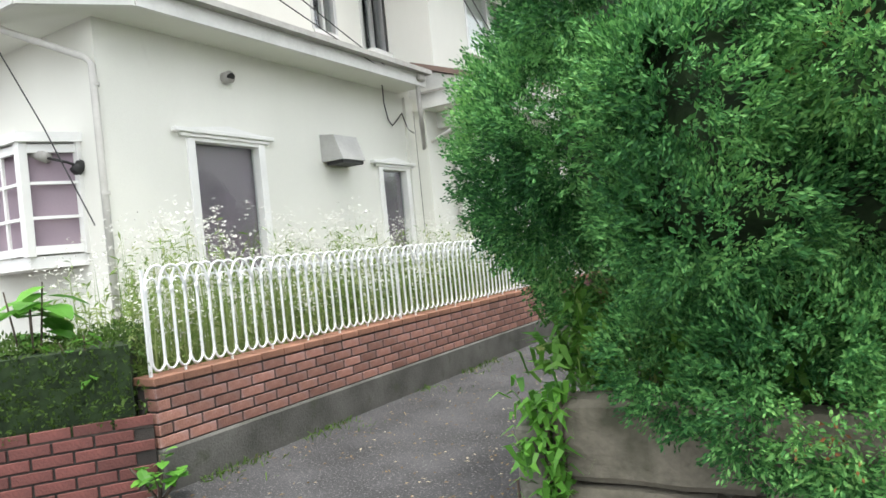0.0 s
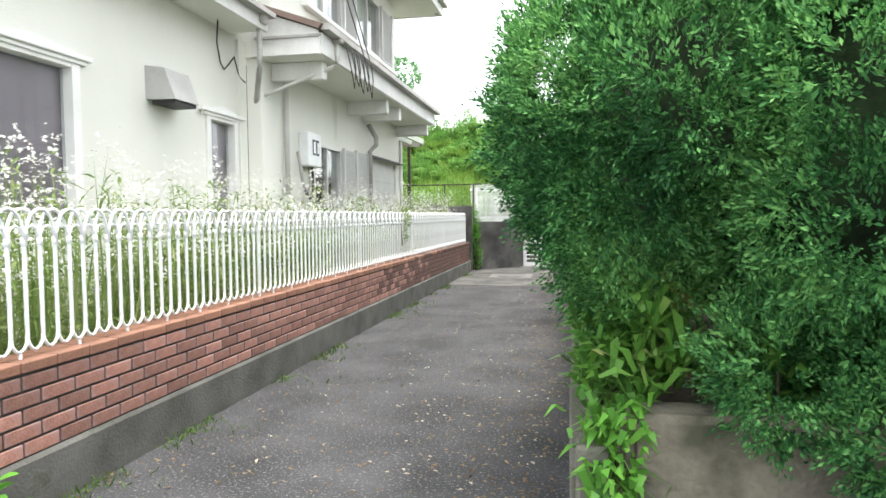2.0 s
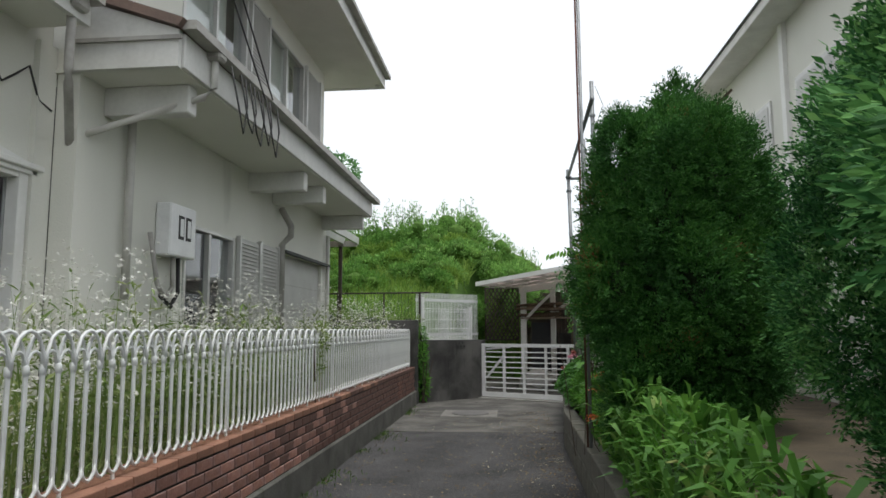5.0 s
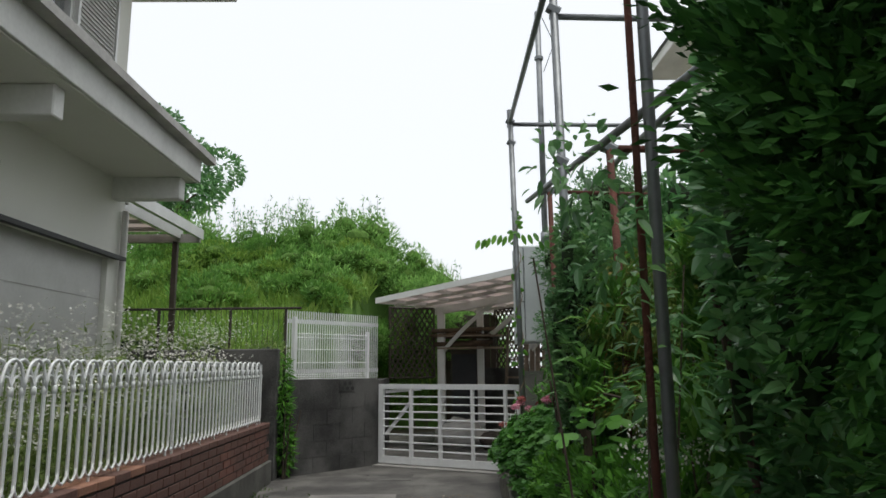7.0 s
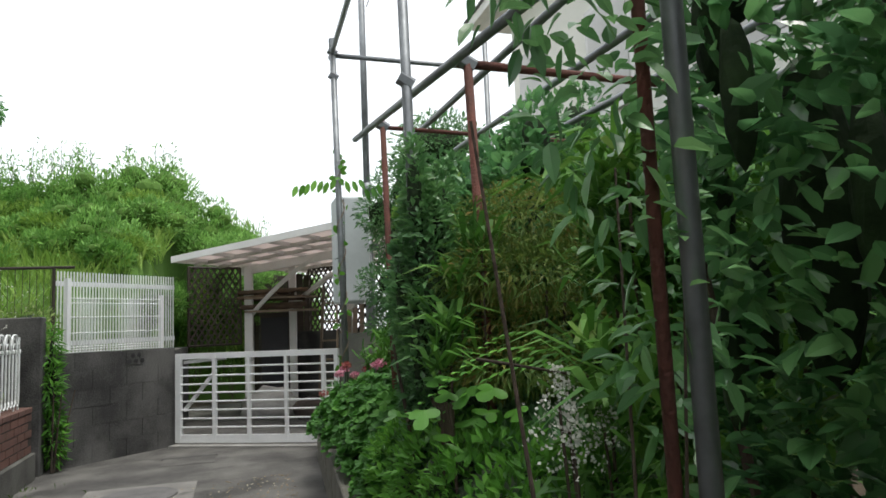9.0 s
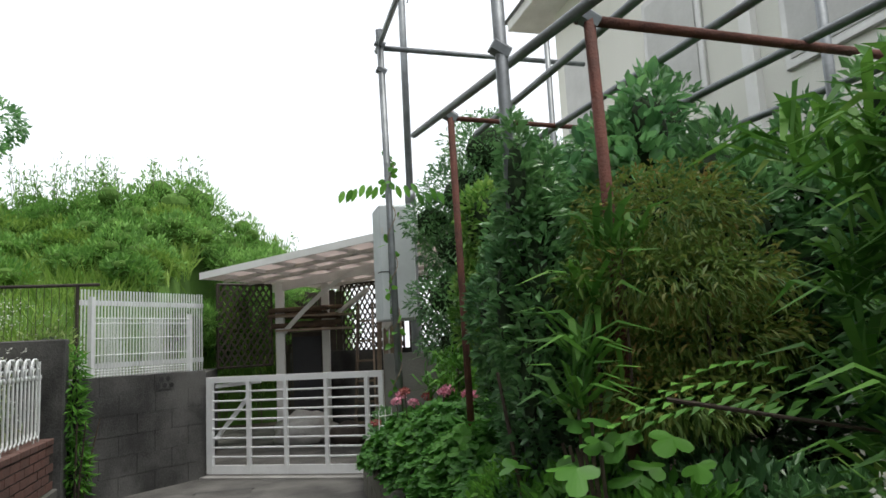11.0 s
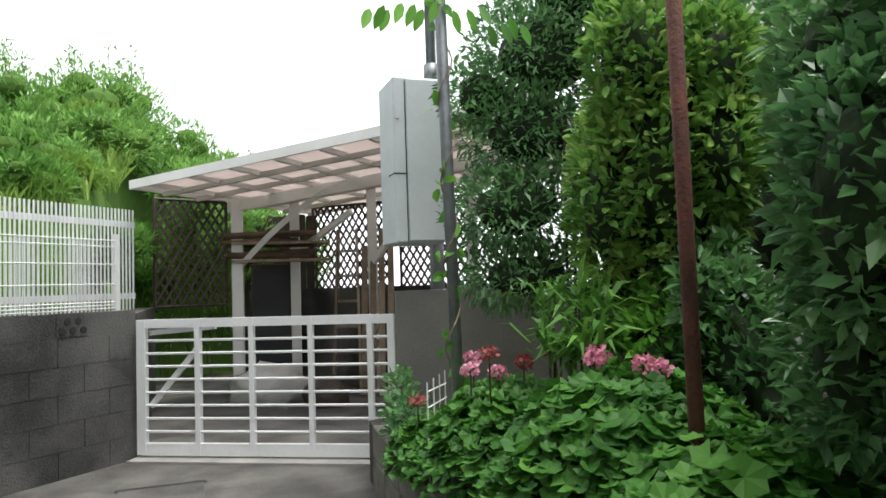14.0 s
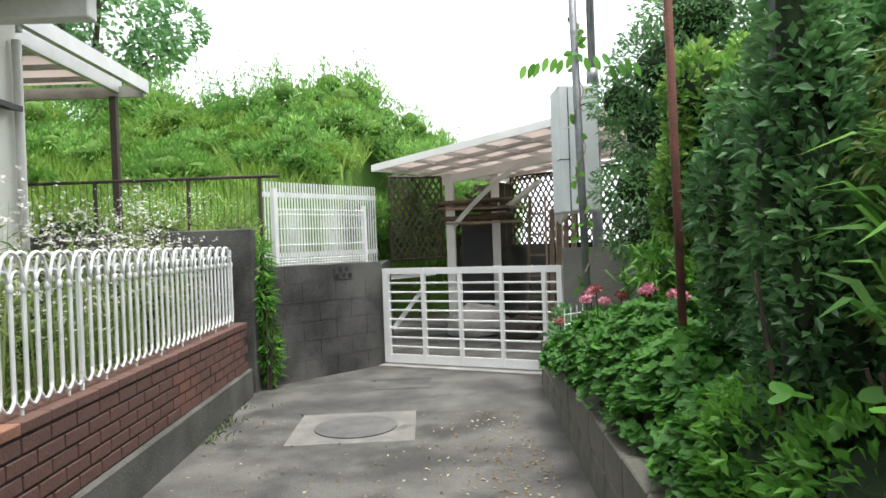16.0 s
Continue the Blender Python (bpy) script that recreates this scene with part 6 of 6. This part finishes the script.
# vine on the pier
bush("pier_vine", "bamboo-like weed growing by the block wall", "weed", [(0.10, 13.75, 0.35, 0.10, 0.12, 0.3), (0.09, 13.7, 0.8, 0.07, 0.1, 0.3), (0.07, 13.75, 1.2, 0.06, 0.08, 0.25)], 700, 0.10, 0.25, L_FRESH, 98, "leaf", 0.0, base=0.0, inner=0.2, core=0.3)

# ---------------------------------------------------------------- front hedge and its plants
def hedge_block():
    th = thing("clipped_hedge", (-0.9, -0.9, 0.4), "clipped small-leaved box hedge on the planter wall", "hedge")
    g = np.random.default_rng(120)
    s = g.uniform(0.0, 2.6, 26000)
    w = g.uniform(-0.95, -0.02, 26000)
    z = g.uniform(0.42, 0.97, 26000)
    edge = np.minimum.reduce([(0.97 - z) / 0.12, (-0.02 - w) / 0.12, s / 0.14])
    keep = edge < 1
    s, w, z = s[keep], w[keep], z[keep]
    bump_ = 0.03 * np.sin(s * 9) + 0.025 * np.sin(w * 13 + s * 4)
    p = np.array(PB0)[None] + np.array(PL)[None] * s[:, None] + np.array(PN)[None] * (w + bump_ * (w > -0.2))[:, None]
    p[:, 2] = z + bump_ * (z > 0.75)
    m_ = len(p)
    out = g.normal(0, 0.6, (m_, 3)) + np.array([0, 0, 0.5]) + np.array(PN)[None] * (w > -0.15)[:, None]
    v, f = leaf_mesh(p, out, g.normal(size=(m_, 3)), g.uniform(0.025, 0.05, m_), 0.016, 0.2)
    raw("foliage", v, f, L_HEDGE, th, kind="stuff")
    # dark filler block, the hedge's inside shade put into its colour
    part("filler_core", hexa([along(PB0, 0.1, -0.85, 0.36), along(PB0, 0.1, -0.11, 0.36), along(PB0, 2.55, -0.11, 0.36), along(PB0, 2.55, -0.85, 0.36)],
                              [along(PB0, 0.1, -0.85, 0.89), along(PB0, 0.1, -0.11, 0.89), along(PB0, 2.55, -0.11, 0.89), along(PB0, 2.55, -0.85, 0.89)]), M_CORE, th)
    return th


hedge_block()


def big_leaves(name, label, base_, tops, size, seed, per=9):
    g = np.random.default_rng(seed)
    th = thing(name, base_, label, "plant")
    sets = []
    for t in tops:
        part("stem", tube([base_, ((base_[0] + t[0]) / 2 + 0.02, (base_[1] + t[1]) / 2, (base_[2] + t[2]) / 2), t], 0.011, 6, 0.005), M_BARK, th)
        for k in range(per):
            u = g.uniform(0.35, 1)
            p = np.array([np.array(base_) * (1 - u) + np.array(t) * u])
            a = g.uniform(0, 6.28)
            sets.append(leaf_mesh(p + 0.02, np.array([[math.cos(a), math.sin(a), g.normal(0.05, 0.25)]]), np.array([[0, 0, 1.0]]), size * g.uniform(0.6, 1.2), size * 0.62, 0.10, 0.28, "broad"))
    v, f = join(*sets)
    raw("leaves", v, f, L_FRESH, th)
    return th


big_leaves("broadleaf_plant", "tall plant with broad heart-shaped leaves above the hedge", (-0.85, -0.25, 0.4), [(-0.72, -0.2, 1.32), (-0.95, -0.32, 1.28), (-1.1, -0.1, 1.2), (-0.6, -0.35, 1.2)], 0.26, 130, 12)
big_leaves("broadleaf_weed", "low weed with broad leaves at the wall's foot", (0.12, -0.12, 0.0), [(0.1, -0.08, 0.26), (0.2, -0.2, 0.2), (0.02, -0.22, 0.22), (0.2, -0.02, 0.16)], 0.11, 131, 7)
big_leaves("broadleaf_plant", "young leafy plant inside the hedge", (-0.35, -0.2, 0.5), [(-0.3, -0.22, 0.98), (-0.42, -0.3, 0.95)], 0.09, 132, 7)

# ---------------------------------------------------------------- flowering weeds behind the fence
WEEDS = thing("flowering_weeds", (-0.7, 6, 0.3), "tall fleabane weeds with small white flowers behind the fence", "weeds", kind="stuff")
g = np.random.default_rng(140)
bm_v, bm_f, base_n = [], [], 0
leaf_sets, flower_sets = [], []
n_stem = 1900
sy = 0.1 + 13.2 * g.uniform(0, 1, n_stem) ** 1.15
sx = -0.22 - 1.15 * g.uniform(0, 1, n_stem) ** 1.4
top = 0.30 + g.uniform(0.70, 1.40, n_stem) * (0.8 + 0.25 * np.sin(sy * 1.7) ** 2)
lean = g.normal(0, 0.10, (n_stem, 2))
tipx = np.minimum(sx + lean[:, 0], -0.12)
a0 = np.stack([sx, sy, np.full(n_stem, 0.28)], 1)
a1 = np.stack([tipx, sy + lean[:, 1], top], 1)
v, f = leaf_mesh(a0, a1 - a0, g.normal(size=a0.shape), np.linalg.norm(a1 - a0, axis=1), 0.012, 0.0, 0.0, "blade")
raw("stems", v, f, L_WEED, WEEDS, kind="stuff")
k = 15
t = g.uniform(0.1, 0.95, (n_stem, k, 1))
p = (a0[:, None] * (1 - t) + a1[:, None] * t).reshape(-1, 3)
w = g.normal(0, 1, p.shape) + [0, 0, 0.7]
v, f = leaf_mesh(p, w, np.array([0, 0, 1.0]) + g.normal(0, 0.4, p.shape), g.uniform(0.05, 0.13, len(p)), 0.018, 0.15, 0.25)
raw("leaves", v, f, L_WEED, WEEDS, kind="stuff")
k = 9
p = (a1[:, None] + g.normal(0, 0.055, (n_stem, k, 3)) + [0, 0, 0.02]).reshape(-1, 3)
p = np.repeat(p[g.uniform(size=len(p)) < 0.7], 5, 0)
w = g.normal(0, 1, p.shape) * [1, 1, 0.4]
v, f = leaf_mesh(p, w, np.array([0, 0, 1.0]) + g.normal(0, 0.3, p.shape), 0.019, 0.014, 0.0)
raw("flowers", v, f, L_WHITEFL, WEEDS, "tiny white daisy flowers", kind="stuff")
bush("garden_shrub", "leafy garden shrub by the house's far end", "shrub", [(-0.75, 10.6, 0.95, 0.3, 0.4, 0.5), (-0.9, 11.5, 0.9, 0.35, 0.5, 0.45), (-0.6, 12.6, 0.95, 0.35, 0.5, 0.5)], 2600, 0.06, 0.4, L_WEED, 141, "leaf", base=0.28, inner=0.3, core=0.5)
bush("garden_shrub", "feathery weed poking through the fence", "shrub", [(-0.1, 7.4, 1.15, 0.09, 0.14, 0.28), (-0.05, 7.45, 1.3, 0.07, 0.1, 0.15)], 420, 0.05, 0.3, L_WEED, 142, "leaf", base=0.3, inner=0.1, core=0)
bush("bank_weed", "white flowering weeds by the pier", "weeds", [(-0.9, 13.9, 1.45, 0.5, 0.25, 0.3), (-1.9, 14.1, 1.5, 0.6, 0.3, 0.35), (-0.2, 14.0, 1.45, 0.3, 0.2, 0.22)], 2600, 0.06, 0.35, L_WEED, 143, "leaf", base=1.0, inner=0.2, core=0.5)
g = np.random.default_rng(144)
p = np.stack([g.normal(-0.9, 0.35, 900), g.normal(13.8, 0.12, 900), g.normal(1.72, 0.12, 900)], 1)
v, f = leaf_mesh(p, g.normal(size=p.shape), np.array([0, 0, 1.0]) + 0 * p, 0.018, 0.014, 0)
tagged(raw("white_blossom", v, f, L_WHITEFL), "cluster of white weed blossom above the pier", "blossom", kind="stuff")

# litter, moss and grass at the lane's edges
g = np.random.default_rng(150)
n = 3000
x = np.where(g.uniform(size=n) < 0.5, 2.3 - np.abs(g.normal(0, 0.35, n)), g.uniform(0.05, 2.3, n))
y = g.uniform(-2.0, 12.5, n)
p = np.stack([x, y, np.full(n, 0.006)], 1)
w = g.normal(0, 1, (n, 3)) * [1, 1, 0.15]
v, f = leaf_mesh(p, w, np.array([0, 0, 1.0]) + 0 * p, g.uniform(0.014, 0.042, n), 0.018, 0.2)
tagged(raw("leaf_litter", v, f, M_LITTER), "fallen petals and leaf litter on the lane", "leaf litter", kind="stuff")
n = 2600
x = 0.035 + np.abs(g.normal(0, 1, n)) * np.where(g.uniform(size=n) < 0.6, 0.05, 0.22)
y = 0.2 + 12.8 * g.uniform(size=n)
keep = np.sin(y * 5.3) + np.sin(y * 2.1) > 0.2
p = np.stack([x, y, np.zeros(n)], 1)[keep]
w = g.normal(0, 0.6, p.shape) + [0.1, 0, 1]
v, f = leaf_mesh(p, w, g.normal(size=p.shape), g.uniform(0.02, 0.09, len(p)), 0.008, 0.1, 0.3, "blade")
tagged(raw("edge_grass", v, f, L_HEDGE), "sparse grass tufts along the wall's foot", "grass", kind="stuff")

# ---------------------------------------------------------------- single bricks, blocks and stones
BRL, BRH, JNT = 0.216, 0.060, 0.013
brick = mesh_of("brick", box((-0.012, 0, 0), (0.0, BRL - JNT, BRH), 0.003), M_BRICK)
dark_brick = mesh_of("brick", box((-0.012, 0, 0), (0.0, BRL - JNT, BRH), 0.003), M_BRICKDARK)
sooty = mesh_of("brick", box((-0.012, 0, 0), (0.0, BRL - JNT, BRH), 0.003), M_BRICKFAR)
half = mesh_of("brick", box((-0.012, 0, 0), (0.0, BRL / 2 - JNT, BRH), 0.003), M_BRICK)
dark_cap = mesh_of("coping", box((-0.215, 0, 0), (0.004, BRL - 0.008, 0.05), 0.005), M_BRICKFAR)
cap = mesh_of("coping", box((-0.215, 0, 0), (0.004, BRL - 0.008, 0.05), 0.005), M_CAP)
bmf = bmesh.new()
made = 0
for row in range(5):
    z = 0.262 + row * (BRH + JNT)
    y = 0.004
    if row % 2:
        piece("brick", half, WALL, (0.0, y, z))
        y += BRL / 2
    while y + BRL < 13.42:
        jit = random.uniform(-0.0025, 0.0015)
        if y < 11.5:
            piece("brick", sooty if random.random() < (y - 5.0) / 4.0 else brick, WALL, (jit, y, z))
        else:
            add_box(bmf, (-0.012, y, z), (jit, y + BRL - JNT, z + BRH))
        y += BRL
y = 0.0
while y + BRL < 13.45:
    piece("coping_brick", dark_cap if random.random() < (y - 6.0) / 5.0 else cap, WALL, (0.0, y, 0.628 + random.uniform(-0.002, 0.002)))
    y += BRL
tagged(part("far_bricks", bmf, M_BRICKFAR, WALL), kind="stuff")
# the end face at the corner
for row in range(5):
    o = piece("brick", half, WALL, (-0.09 - (0.0 if row % 2 else 0.02), 0.004, 0.262 + row * (BRH + JNT)), -math.pi / 2)
ang = math.atan2(PL.y, PL.x) - math.pi / 2
for row in range(7):
    z = -0.02 + row * (BRH + JNT)
    s = 0.0
    if row % 2:
        q = along(PB0, s + BRL / 2 - JNT, 0.0, z)
        s += BRL / 2
    while s + BRL < 2.6:
        q = along(PB0, s, -0.012, z)
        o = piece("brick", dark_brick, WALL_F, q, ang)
        s += BRL
for row in range(6):
    s = 0.0 if row % 2 == 0 else -0.2
    while s < BLEN - 0.02:
        a_, b_2 = max(s, 0.0), min(s + 0.388, BLEN)
        z0, z1 = row * 0.193 + 0.004, min(row * 0.193 + 0.187, 1.145)
        if b_2 - a_ > 0.05 and not (row == 5 and a_ < 1.03 and b_2 > 0.77):
            part("block", slab_b(a_ + 0.0012, b_2 - 0.0012, -0.012, random.uniform(-0.0015, 0.0015), z0 - 0.0025, z1 + 0.0025), M_BLOCK, WALL_B)
        s += 0.396
for row in range(2):
    x = 2.50
    while x < 6.4:
        w_ = random.uniform(0.62, 0.8)
        z0 = -0.05 + row * 0.34
        top_ = 0.62 - 0.03 * (x - 2.5) if row else 0.28
        bm = box((x, 0.0 + random.uniform(-0.02, 0.01), z0 + (0.006 if row else 0)), (x + w_ - 0.012, 0.2, top_), 0.025)
        bmesh.ops.subdivide_edges(bm, edges=bm.edges, cuts=5, use_grid_fill=True)
        for v_ in bm.verts:
            v_.co += Vector((0.006 * noise.noise(v_.co * 9), 0.035 * noise.noise(v_.co * 4) + 0.012 * noise.noise(v_.co * 13), 0.014 * noise.noise(v_.co * 6)))
        part("stone", bm, M_STONE, WALL_S)
        x += w_
kerb_block = mesh_of("kerb_block", box((-0.008, 0, -0.05), (0.128, 0.388, 0.2), 0.006), M_KERBWALL)
kerb_cap = mesh_of("kerb_block", box((-0.008, 0, 0.206), (0.128, 0.388, 0.40), 0.008), M_KERBWALL)
y = 0.12
while y + 0.39 < 13.5:
    lean_x = 2.346 + 0.0692 * max(0.0, y - 9.2)
    slant = -0.0692 if y > 9.0 else 0.0
    piece("kerb_block", kerb_block, WALL_E, (lean_x + random.uniform(-0.002, 0.002), y, 0), slant)
    piece("kerb_block", kerb_cap, WALL_E, (lean_x + random.uniform(-0.003, 0.003), y, random.uniform(-0.003, 0.003)), slant)
    y += 0.3965
